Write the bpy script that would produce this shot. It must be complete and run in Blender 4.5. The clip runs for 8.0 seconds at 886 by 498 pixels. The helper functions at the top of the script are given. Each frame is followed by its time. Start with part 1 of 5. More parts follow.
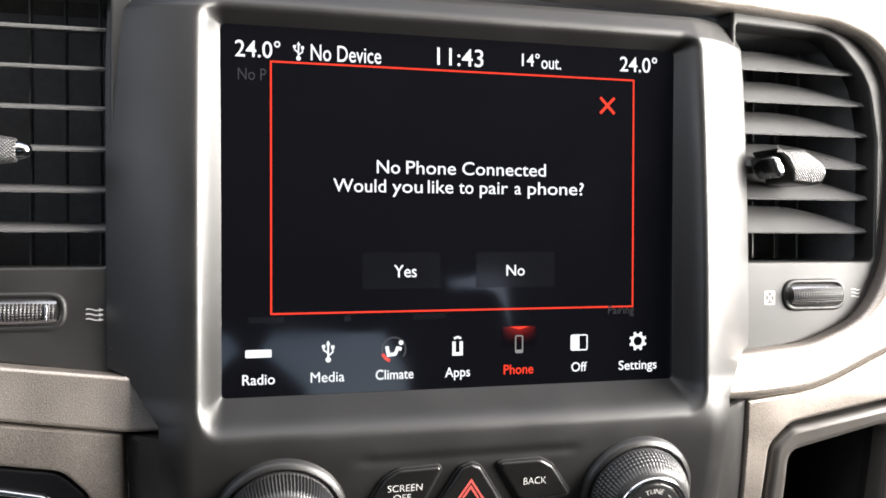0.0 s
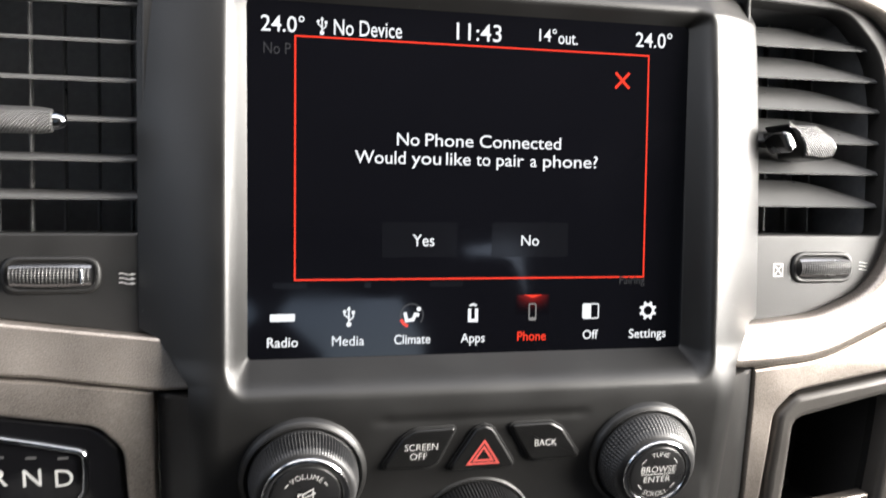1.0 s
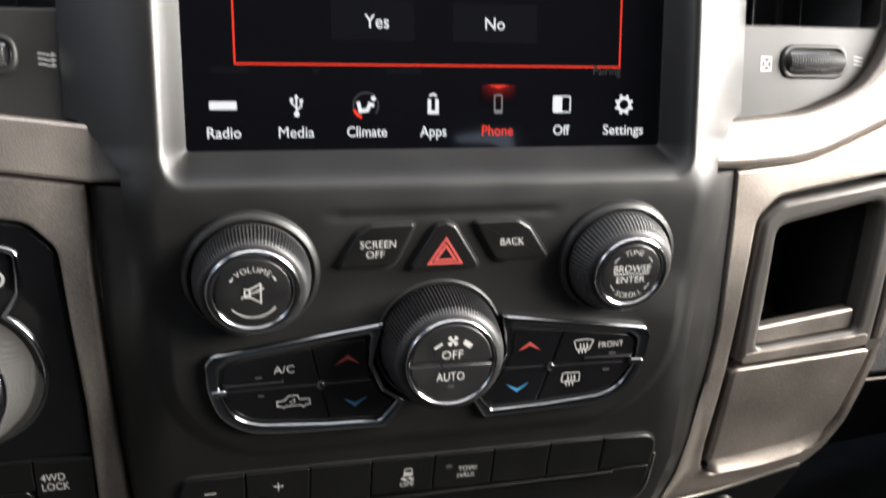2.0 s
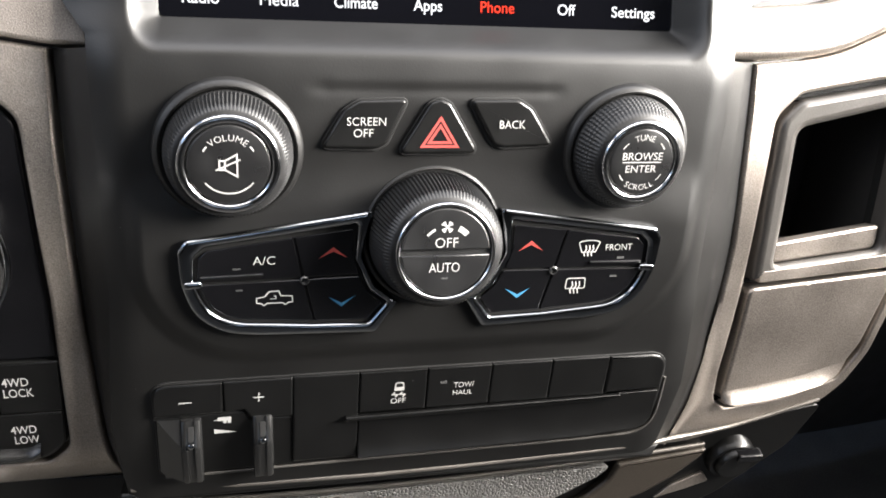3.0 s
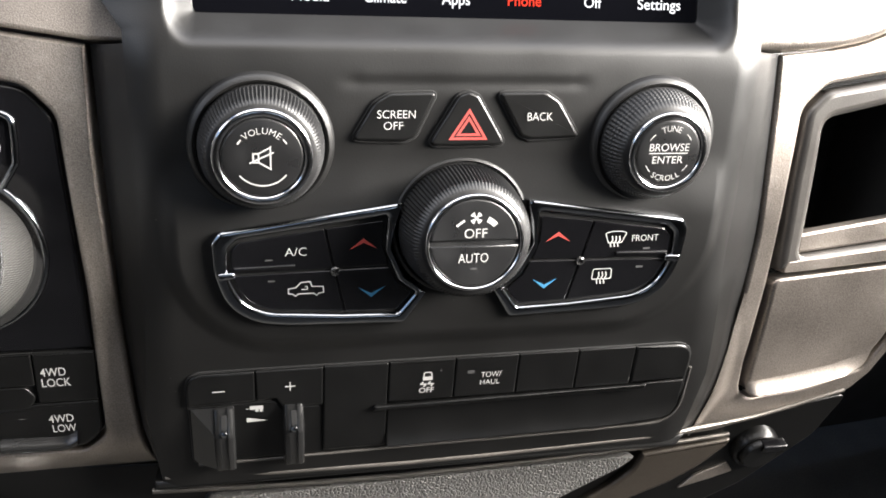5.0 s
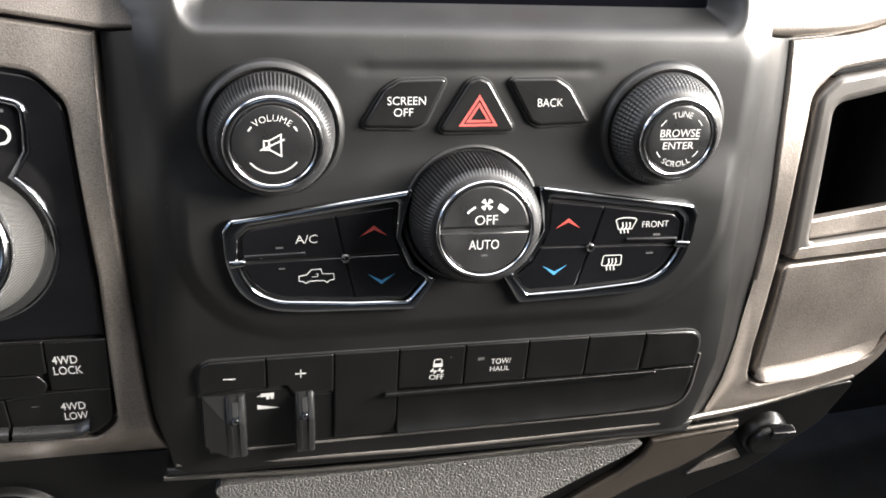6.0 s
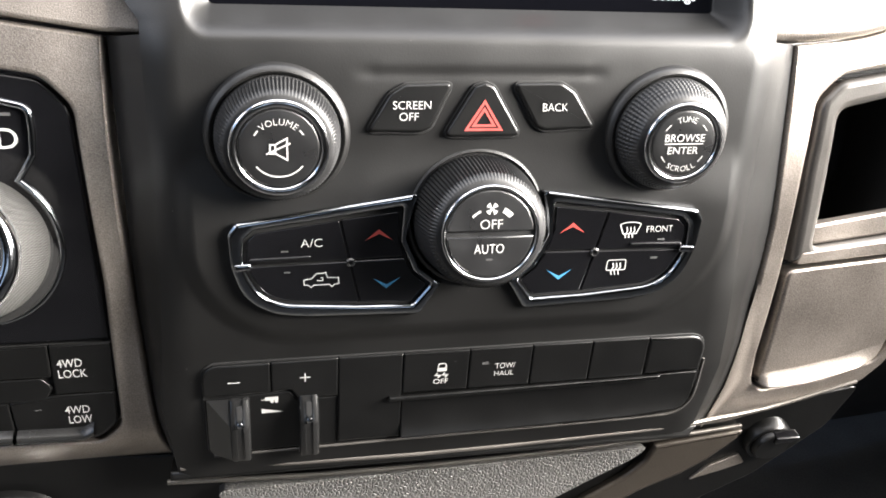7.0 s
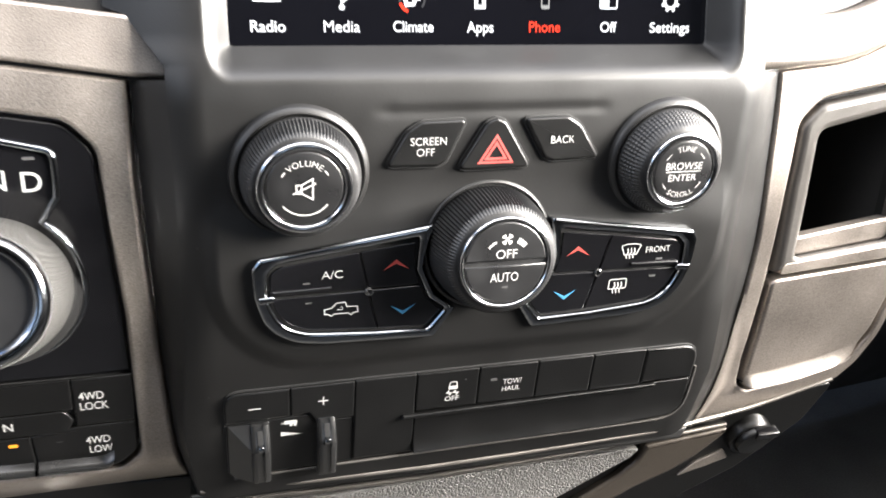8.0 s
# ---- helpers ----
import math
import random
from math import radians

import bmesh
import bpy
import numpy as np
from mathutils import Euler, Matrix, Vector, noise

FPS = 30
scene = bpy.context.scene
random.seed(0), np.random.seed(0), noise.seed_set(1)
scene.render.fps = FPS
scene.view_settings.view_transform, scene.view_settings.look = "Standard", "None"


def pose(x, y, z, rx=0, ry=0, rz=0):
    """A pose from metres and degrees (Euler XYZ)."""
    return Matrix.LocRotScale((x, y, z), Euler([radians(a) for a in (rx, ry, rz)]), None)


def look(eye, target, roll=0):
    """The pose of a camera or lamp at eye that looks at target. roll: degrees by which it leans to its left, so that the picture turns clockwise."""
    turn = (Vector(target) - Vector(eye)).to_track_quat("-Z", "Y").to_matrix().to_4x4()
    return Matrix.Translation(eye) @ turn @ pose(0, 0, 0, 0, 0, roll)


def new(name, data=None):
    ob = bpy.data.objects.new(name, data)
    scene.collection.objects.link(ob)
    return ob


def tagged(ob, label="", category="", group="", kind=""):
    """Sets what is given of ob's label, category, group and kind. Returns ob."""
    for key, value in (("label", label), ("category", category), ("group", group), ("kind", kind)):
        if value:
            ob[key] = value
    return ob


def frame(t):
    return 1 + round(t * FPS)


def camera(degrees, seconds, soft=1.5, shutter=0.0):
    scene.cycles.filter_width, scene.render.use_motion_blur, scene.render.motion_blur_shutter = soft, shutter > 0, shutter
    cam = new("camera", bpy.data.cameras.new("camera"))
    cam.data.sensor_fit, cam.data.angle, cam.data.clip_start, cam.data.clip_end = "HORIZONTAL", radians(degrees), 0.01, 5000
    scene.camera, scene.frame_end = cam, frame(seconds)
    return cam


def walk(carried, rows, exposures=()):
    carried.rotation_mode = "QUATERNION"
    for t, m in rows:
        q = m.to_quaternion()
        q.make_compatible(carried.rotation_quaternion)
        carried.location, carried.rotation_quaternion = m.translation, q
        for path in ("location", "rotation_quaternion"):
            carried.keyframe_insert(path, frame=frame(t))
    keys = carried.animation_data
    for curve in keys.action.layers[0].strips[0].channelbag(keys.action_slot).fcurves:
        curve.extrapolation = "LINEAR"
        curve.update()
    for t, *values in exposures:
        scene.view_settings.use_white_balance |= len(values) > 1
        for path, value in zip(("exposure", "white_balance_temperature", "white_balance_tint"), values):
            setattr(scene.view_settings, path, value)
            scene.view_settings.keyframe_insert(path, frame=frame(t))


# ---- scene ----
cam = camera(55.2, 8.0, 1.7, 0.35)
STACK = pose(0, 0, 0.62, -22)  # the screen's frame: x right, y into the dash, z up its face
EXPOSURES = [(0, 1.8), (1.0, 1.62), (1.5, 1.45), (2.2, 1.38), (3.3, 2.50), (4.2, 2.32), (4.7, 2.18), (5.8, 2.32), (6.4, 2.56), (7.2, 2.58), (8, 2.80)]
PATH = [
    (0, (-0.0879, -0.3064, 0.0280), (0.4202, 1.6277, -0.0037), 0.09),
    (0.5, (-0.0900, -0.3061, 0.0279), (0.4139, 1.6289, -0.0127), 0.25),
    (1, (-0.0910, -0.3171, 0.0295), (0.3798, 1.6236, -0.0807), 0.69),
    (1.2, (-0.0875, -0.3254, 0.0291), (0.3435, 1.6200, -0.1436), 0.71),
    (1.5, (-0.0889, -0.3180, 0.0261), (0.3660, 1.6123, -0.2322), 0.55),
    (1.7, (-0.0813, -0.3092, 0.0128), (0.3683, 1.6161, -0.2891), 0.16),
    (2, (-0.0732, -0.3007, -0.0130), (0.4043, 1.6114, -0.3539), -0.06),
    (2.2, (-0.0722, -0.3007, -0.0211), (0.4176, 1.6016, -0.3973), 0.22),
    (3.3, (-0.0645, -0.2828, -0.0659), (0.3793, 1.6485, -0.3366), 0.14),
    (3.5, (-0.0666, -0.2840, -0.0666), (0.3572, 1.6558, -0.3071), -0.02),
    (4, (-0.0701, -0.2935, -0.0606), (0.3318, 1.6546, -0.2691), -0.11),
    (4.5, (-0.0690, -0.2891, -0.0589), (0.3554, 1.6467, -0.3287), -0.10),
    (4.7, (-0.0694, -0.2887, -0.0599), (0.3578, 1.6421, -0.3590), -0.05),
    (5.8, (-0.0732, -0.2876, -0.0593), (0.3622, 1.6330, -0.4082), -0.33),
    (6, (-0.0729, -0.2880, -0.0606), (0.3473, 1.6354, -0.4125), -0.32),
    (6.5, (-0.0742, -0.2904, -0.0609), (0.3396, 1.6357, -0.4061), -0.12),
    (7, (-0.0745, -0.2881, -0.0609), (0.3453, 1.6376, -0.4005), -0.20),
    (7.5, (-0.0766, -0.2802, -0.0544), (0.3999, 1.6286, -0.4145), -1.23),
    (7.8, (-0.0867, -0.2776, -0.0480), (0.4208, 1.6154, -0.4468), -1.23),
    (8, (-0.0988, -0.2912, -0.0418), (0.4349, 1.5969, -0.4297), -0.89),
]
walk(cam, [(t, STACK @ look(eye, target, roll)) for t, eye, target, roll in PATH], EXPOSURES)

# ---- light ----
world = bpy.data.worlds.new("sky")
scene.world = world
world.use_nodes = True
_n = world.node_tree.nodes
_sky = _n.new("ShaderNodeTexSky")
_sky.sky_type, _sky.sun_disc = "NISHITA", False
_sky.dust_density, _sky.ozone_density = 2.5, 1.0
_sky.sun_elevation, _sky.sun_rotation = radians(40), radians(120)
_n["Background"].inputs["Strength"].default_value = 0.10
world.node_tree.links.new(_sky.outputs["Color"], _n["Background"].inputs["Color"])
_sun = new("sun", bpy.data.lights.new("sun", "SUN"))
_sun.data.energy, _sun.data.angle, _sun.data.color = 1.2, radians(12), (1.0, 0.93, 0.84)
_sun.matrix_world = look((0, 0, 0), (-math.sin(radians(120)) * 0.77, -math.cos(radians(120)) * 0.77, -0.64))


def window_light(name, eye, target, w, h, watts, colour=(1, 1, 1), spread=180):
    """The sky's light in a window's opening; spread: how wide a sky it sees, in degrees."""
    lamp = new(name, bpy.data.lights.new(name, "AREA"))
    lamp.data.shape, lamp.data.size, lamp.data.size_y = "RECTANGLE", w, h
    lamp.data.energy, lamp.data.color, lamp.data.spread = watts, colour, radians(spread)
    lamp.matrix_world = look(eye, target)
    return lamp


window_light("window_light_passenger", (0.75, -0.25, 0.965), (0.0, -0.04, 0.93), 0.66, 0.42, 13.8, (1.0, 0.955, 0.895), 86)
window_light("window_light_driver", (-0.74, -0.30, 1.00), (0.0, -0.15, 0.95), 0.60, 0.32, 0.28, (1.0, 0.96, 0.95), 90)
window_light("window_light_windscreen", (0.10, -0.10, 1.16), (0.10, -0.15, 0.60), 1.20, 0.50, 2.4, (1.0, 0.965, 0.94))


# ---- materials ----
def material(name, base, rough=0.5, metal=0.0, vary=0.15, scale=60.0, fine=1500.0, bump=0.05, coat=0.0, rough_vary=0.08, cells=0.0, spec=0.5):
    """A plain surface with blotches at one scale and grain at another."""
    m = bpy.data.materials.new(name)
    m.use_nodes = True
    nt = m.node_tree
    n, link = nt.nodes, nt.links.new
    b = n["Principled BSDF"]
    co = n.new("ShaderNodeTexCoord")
    big = n.new("ShaderNodeTexNoise")
    big.inputs["Scale"].default_value, big.inputs["Detail"].default_value = scale, 4
    small = n.new("ShaderNodeTexNoise")
    small.inputs["Scale"].default_value, small.inputs["Detail"].default_value = fine, 2
    link(co.outputs["Object"], big.inputs["Vector"])
    link(co.outputs["Object"], small.inputs["Vector"])
    mix = n.new("ShaderNodeMath")
    mix.operation = "ADD"
    link(big.outputs["Fac"], mix.inputs[0])
    link(small.outputs["Fac"], mix.inputs[1])
    ramp = n.new("ShaderNodeMapRange")
    ramp.inputs["From Min"].default_value, ramp.inputs["From Max"].default_value = 0.6, 1.4
    ramp.inputs["To Min"].default_value, ramp.inputs["To Max"].default_value = 1 - vary, 1 + vary
    link(mix.outputs[0], ramp.inputs["Value"])
    tint = n.new("ShaderNodeVectorMath")
    tint.operation = "SCALE"
    tint.inputs[0].default_value = base
    link(ramp.outputs[0], tint.inputs["Scale"])
    link(tint.outputs[0], b.inputs["Base Color"])
    rr = n.new("ShaderNodeMapRange")
    rr.inputs["From Min"].default_value, rr.inputs["From Max"].default_value = 0.3, 0.7
    rr.inputs["To Min"].default_value, rr.inputs["To Max"].default_value = max(rough - rough_vary, 0.02), rough + rough_vary
    link(big.outputs["Fac"], rr.inputs["Value"])
    link(rr.outputs[0], b.inputs["Roughness"])
    b.inputs["Metallic"].default_value = metal
    b.inputs["Specular IOR Level"].default_value = spec
    b.inputs["Coat Weight"].default_value = coat
    b.inputs["Coat Roughness"].default_value = 0.08
    if bump:
        bp = n.new("ShaderNodeBump")
        bp.inputs["Strength"].default_value, bp.inputs["Distance"].default_value = bump, 0.0004
        if cells:
            vo = n.new("ShaderNodeTexVoronoi")
            vo.feature = "DISTANCE_TO_EDGE"
            vo.inputs["Scale"].default_value = cells
            link(co.outputs["Object"], vo.inputs["Vector"])
            cl = n.new("ShaderNodeMapRange")
            cl.inputs["From Max"].default_value = 0.25
            link(vo.outputs["Distance"], cl.inputs["Value"])
            link(cl.outputs[0], bp.inputs["Height"])
        else:
            link(small.outputs["Fac"], bp.inputs["Height"])
        link(bp.outputs[0], b.inputs["Normal"])
    return m


def dusted(m, scale, reach):
    """Adds a scatter of tiny pale specks to a surface."""
    n, link = m.node_tree.nodes, m.node_tree.links.new
    b = n["Principled BSDF"]
    co, vo = n.new("ShaderNodeTexCoord"), n.new("ShaderNodeTexVoronoi")
    vo.inputs["Scale"].default_value = scale
    link(co.outputs["Object"], vo.inputs["Vector"])
    near = n.new("ShaderNodeMath")
    near.operation, near.inputs[1].default_value = "LESS_THAN", reach
    link(vo.outputs["Distance"], near.inputs[0])
    few = n.new("ShaderNodeSeparateColor")
    link(vo.outputs["Color"], few.inputs[0])
    some = n.new("ShaderNodeMath")
    some.operation, some.inputs[1].default_value = "GREATER_THAN", 0.6
    link(few.outputs[0], some.inputs[0])
    both = n.new("ShaderNodeMath")
    both.operation = "MULTIPLY"
    link(near.outputs[0], both.inputs[0])
    link(some.outputs[0], both.inputs[1])
    mix = n.new("ShaderNodeMix")
    mix.data_type = "RGBA"
    old = b.inputs["Base Color"].links[0].from_socket
    link(both.outputs[0], mix.inputs["Factor"])
    link(old, mix.inputs["A"])
    mix.inputs["B"].default_value = (0.07, 0.068, 0.064, 1)
    link(mix.outputs["Result"], b.inputs["Base Color"])
    return m


def glowing(name, colour, strength):
    """A lit part of the display."""
    m = bpy.data.materials.new(name)
    m.use_nodes = True
    b = m.node_tree.nodes["Principled BSDF"]
    b.inputs["Base Color"].default_value = (0.0008, 0.0008, 0.0012, 1)
    b.inputs["Roughness"].default_value = 0.1
    b.inputs["Emission Color"].default_value = (*colour, 1)
    b.inputs["Emission Strength"].default_value = strength
    return m


STACK_PLASTIC = material("dark grey moulded plastic", (0.0034, 0.0033, 0.0032), 0.44, vary=0.10, scale=40, fine=1800, bump=0.10, rough_vary=0.04, spec=0.38)
VENT_PLASTIC = material("vent panel plastic", (0.0075, 0.0073, 0.0071), 0.47, vary=0.1, scale=50, fine=1800, bump=0.10, spec=0.34)
SLAT_PLASTIC = material("slat plastic", (0.07, 0.07, 0.07), 0.35, vary=0.1, scale=80, fine=1500, bump=0.05)
BUTTON_BLACK = material("satin black button", (0.0030, 0.0030, 0.0030), 0.33, vary=0.12, scale=90, fine=2200, bump=0.06, rough_vary=0.04, spec=0.33)
# black laid in joints and recesses to carry the shade there
GAP_SHADE = material("gap shade", (0.006, 0.006, 0.006), 0.7, vary=0.1, bump=0, spec=0.2)
RUBBER = material("knob grip", (0.008, 0.008, 0.0083), 0.44, vary=0.12, scale=120, fine=2500, bump=0.05, spec=0.38)
KNOB_CAP = material("knob cap", (0.007, 0.007, 0.0073), 0.34, vary=0.12, scale=90, fine=2500, bump=0.05)
PIANO = material("gloss black", (0.003, 0.003, 0.0035), 0.17, vary=0.2, scale=70, fine=900, bump=0.0, rough_vary=0.04)
CHROME = material("chrome", (0.29, 0.30, 0.315), 0.12, metal=1.0, vary=0.04, scale=90, fine=900, bump=0.0, rough_vary=0.03)
SATIN_CHROME = material("satin chrome", (0.50, 0.50, 0.51), 0.15, metal=1.0, vary=0.05, scale=90, fine=900, bump=0.0, rough_vary=0.03)
BRONZE = material("bronze metallic paint", (0.288, 0.256, 0.229), 0.37, metal=0.85, vary=0.50, scale=25, fine=2000, bump=0.36)
# darkened copy of the bronze, with the shade put into its colour
SHADED_BRONZE = material("shaded bronze paint", (0.048, 0.041, 0.034), 0.36, metal=0.5, vary=0.30, scale=25, fine=1500, bump=0.22)
DARK_CHROME = material("dark chrome", (0.20, 0.20, 0.205), 0.26, metal=1.0, vary=0.05, scale=90, fine=900, bump=0.0, rough_vary=0.03)
PAD = material("grained pad", (0.085, 0.083, 0.080), 0.48, vary=0.14, scale=30, fine=900, bump=1.0, cells=620)
DASH_PAD = material("dash pad", (0.06, 0.057, 0.054), 0.6, vary=0.12, scale=30, fine=900, bump=0.6, cells=620)
DUCT = material("duct plastic", (0.110, 0.112, 0.118), 0.6, vary=0.2, scale=30, fine=400, bump=0)
# near-black so that the colour carries the shade inside the bin
HOLLOW_SHADE = material("cavity shade", (0.006, 0.006, 0.006), 0.8, vary=0.2, scale=30, fine=400, bump=0)
PRINT = material("white print", (0.28, 0.28, 0.272), 0.5, vary=0.05, bump=0)
PRINT_DIM = material("grey print", (0.035, 0.035, 0.035), 0.5, vary=0.05, bump=0)
RED = material("red print", (0.25, 0.039, 0.033), 0.4, vary=0.08, bump=0)
BLUE = material("blue print", (0.036, 0.150, 0.270), 0.4, vary=0.08, bump=0)
LEVER = material("lever plastic", (0.008, 0.008, 0.008), 0.24, vary=0.1, scale=90, fine=1500, bump=0.02, rough_vary=0.04)
# darker than the dash pad, to put the footwell's shade into the colour
UNDER = material("shaded lower dash plastic", (0.035, 0.034, 0.033), 0.75, vary=0.15, scale=40, fine=1200, bump=0.2)
UNDER_GRAIN = material("dark grained panel", (0.014, 0.0138, 0.0135), 0.6, vary=0.12, scale=30, fine=900, bump=0.7, cells=700)
RIM_DARK = material("dark satin rim", (0.060, 0.056, 0.052), 0.36, metal=0.3, vary=0.2, scale=30, fine=1500, bump=0.12)
BEAD = material("dull bronze bead", (0.130, 0.120, 0.109), 0.38, metal=0.7, vary=0.2, scale=40, fine=1500, bump=0.15)
LENS = material("smoked lens", (0.02, 0.02, 0.02), 0.15, vary=0.1, bump=0)
GLASS_BLACK = material("display glass", (0.0008, 0.0008, 0.0012), 0.055, vary=0.1, scale=30, fine=300, bump=0, rough_vary=0.02, spec=0.55)
CLOTH = material("cab trim", (0.02, 0.02, 0.02), 0.8, vary=0.15, scale=8, fine=300, bump=0.2)
HEADLINER = material("headliner cloth", (0.36, 0.35, 0.335), 0.9, vary=0.08, scale=8, fine=400, bump=0.2)
CARPET = material("carpet", (0.120, 0.117, 0.108), 0.9, vary=0.3, scale=20, fine=500, bump=0.5)
ASPHALT = material("asphalt", (0.06, 0.06, 0.06), 0.9, vary=0.25, scale=2, fine=80, bump=0.2)
dusted(STACK_PLASTIC, 130, 0.028)
dusted(GLASS_BLACK, 60, 0.012)
# the display's backlight shows faintly through its black
GLASS_BLACK.node_tree.nodes["Principled BSDF"].inputs["Emission Color"].default_value = (0.70, 0.78, 1.0, 1)
GLASS_BLACK.node_tree.nodes["Principled BSDF"].inputs["Emission Strength"].default_value = 0.0009
UI_WHITE = glowing("lit white", (0.95, 0.97, 1.0), 0.37)
UI_GREY = glowing("lit grey", (0.5, 0.5, 0.52), 0.035)
UI_DIM = glowing("lit dim white", (0.9, 0.88, 0.86), 0.10)
UI_RED = glowing("lit red", (1.0, 0.055, 0.025), 0.38)
UI_DARK = glowing("lit dark button", (0.6, 0.65, 0.75), 0.0028)
UI_ORANGE = glowing("lit amber", (1.0, 0.35, 0.03), 0.3)


def glow_fade():
    """A lit red tab that fades downwards and sideways."""
    m = bpy.data.materials.new("lit red fade")
    m.use_nodes = True
    n, link = m.node_tree.nodes, m.node_tree.links.new
    b = n["Principled BSDF"]
    b.inputs["Base Color"].default_value = (0.0008, 0.0008, 0.0012, 1)
    b.inputs["Roughness"].default_value = 0.08
    co, sep = n.new("ShaderNodeTexCoord"), n.new("ShaderNodeSeparateXYZ")
    link(co.outputs["Generated"], sep.inputs[0])
    up = n.new("ShaderNodeMath")
    up.operation, up.inputs[1].default_value = "POWER", 3.0
    link(sep.outputs["Z"], up.inputs[0])
    side = n.new("ShaderNodeMath")
    side.operation, side.inputs[1].default_value = "PINGPONG", 0.5
    link(sep.outputs["X"], side.inputs[0])
    mul = n.new("ShaderNodeMath")
    mul.operation = "MULTIPLY"
    link(up.outputs[0], mul.inputs[0])
    link(side.outputs[0], mul.inputs[1])
    b.inputs["Emission Color"].default_value = (1.0, 0.04, 0.03, 1)
    mul2 = n.new("ShaderNodeMath")
    mul2.operation, mul2.inputs[1].default_value = "MULTIPLY", 0.3
    link(mul.outputs[0], mul2.inputs[0])
    link(mul2.outputs[0], b.inputs["Emission Strength"])
    return m


UI_FADE = glow_fade()


def knurled(name, base, rough, pitch):
    """Plastic with a fine raised grid."""
    m = material(name, base, rough, vary=0.1, scale=80, fine=1500, bump=0.0)
    n, link = m.node_tree.nodes, m.node_tree.links.new
    co, sep = n.new("ShaderNodeTexCoord"), n.new("ShaderNodeSeparateXYZ")
    link(co.outputs["Object"], sep.inputs[0])
    waves = []
    for axis in ("X", "Z"):
        k = n.new("ShaderNodeMath")
        k.operation, k.inputs[1].default_value = "MULTIPLY", 2 * math.pi / pitch
        link(sep.outputs[axis], k.inputs[0])
        w = n.new("ShaderNodeMath")
        w.operation = "SINE"
        link(k.outputs[0], w.inputs[0])
        waves.append(w)
    mul = n.new("ShaderNodeMath")
    mul.operation = "MULTIPLY"
    link(waves[0].outputs[0], mul.inputs[0])
    link(waves[1].outputs[0], mul.inputs[1])
    bp = n.new("ShaderNodeBump")
    bp.inputs["Strength"].default_value, bp.inputs["Distance"].default_value = 1.0, 0.0003
    link(mul.outputs[0], bp.inputs["Height"])
    link(bp.outputs[0], n["Principled BSDF"].inputs["Normal"])
    return m


KNURL_PLAIN = material("moulded knurl", (0.006, 0.006, 0.006), 0.45, vary=0.1, scale=90, fine=1500, bump=0.0)
KNURL = knurled("knurled plastic", (0.018, 0.018, 0.018), 0.38, 0.0011)

# ---- the forms of the dash: how deep each surface lies at a height ----
_FACE = np.polyfit((-0.2, -0.174, -0.162, -0.12, -0.063, -0.04), (0.031, 0.0225, 0.018, 0.003, -0.0105, -0.016), 2)
_SIDE = np.polyfit((-0.22, -0.175, -0.155, -0.112, -0.038), (0.052, 0.036, 0.029, 0.012, 0.0), 2)


def face_y(z):
    return np.polyval(_FACE, z)


def side_y(z):
    """The trim beside the stack; upright above its seam."""
    return np.polyval(_SIDE, np.minimum(z, -0.0385))


def left_y(z):
    """The driver's side trim, curling under at its foot."""
    return side_y(z) + 26 * np.maximum(-0.182 - z, 0) ** 2


def flat_y(z):
    return 0.0 * z


def level(y):
    return lambda z: y + 0.0 * z


# ---- building helpers ----
AT = {}


def thing(name, x, y, z, label, category, group="", kind=""):
    ob = new(name)
    ob.empty_display_size = 0.01
    AT[ob] = pose(x, y, z)
    ob.matrix_world = STACK @ AT[ob]
    return tagged(ob, label, category, group, kind)


def finish(bm, name, mat, sharp=38):
    bmesh.ops.recalc_face_normals(bm, faces=bm.faces)
    limit = radians(sharp)
    for f in bm.faces:
        f.smooth = True
    for e in bm.edges:
        e.smooth = e.smooth and (len(e.link_faces) != 2 or e.calc_face_angle(0.0) < limit)
    me = bpy.data.meshes.new(name)
    bm.to_mesh(me)
    bm.free()
    me.materials.append(mat)
    return me


def part(name, bm, mat, parent, label="", sharp=38):
    """One mesh in the screen's frame, hung under a thing or under one of its parts."""
    top = parent if parent.parent is None else parent.parent
    top = top if top.parent is None else top.parent
    bm.transform(AT[top].inverted())
    ob = new(name, finish(bm, name, mat, sharp))
    ob.parent = parent
    return tagged(ob, label)


def solid(name, bm, mat, label, category, kind="", group="", sharp=38):
    """A thing of one mesh, given in the screen's frame."""
    mid = sum((v.co for v in bm.verts), Vector()) / len(bm.verts)
    bm.transform(Matrix.Translation(-mid))
    ob = new(name, finish(bm, name, mat, sharp))
    ob.matrix_world = STACK @ Matrix.Translation(mid)
    AT[ob] = Matrix.Translation(mid)
    return tagged(ob, label, category, group, kind)


def rounded(corners, segs=6):
    """An outline from corners (x, z, radius), each corner rounded."""
    out, n = [], len(corners)
    for i, c in enumerate(corners):
        p = Vector(c[:2])
        r = c[2] if len(c) > 2 else 0.0
        a, b = Vector(corners[i - 1][:2]) - p, Vector(corners[(i + 1) % n][:2]) - p
        if r <= 0 or a.length < 1e-9 or b.length < 1e-9:
            out.append(p)
            continue
        half = a.angle(b) / 2
        if half > radians(86):
            out.append(p)
            continue
        d = min(r / math.tan(half), a.length * 0.49, b.length * 0.49)
        s, e = p + a.normalized() * d, p + b.normalized() * d
        for k in range(segs + 1):
            t = k / segs
            out.append(s * (1 - t) ** 2 + p * 2 * t * (1 - t) + e * t * t)
    return out


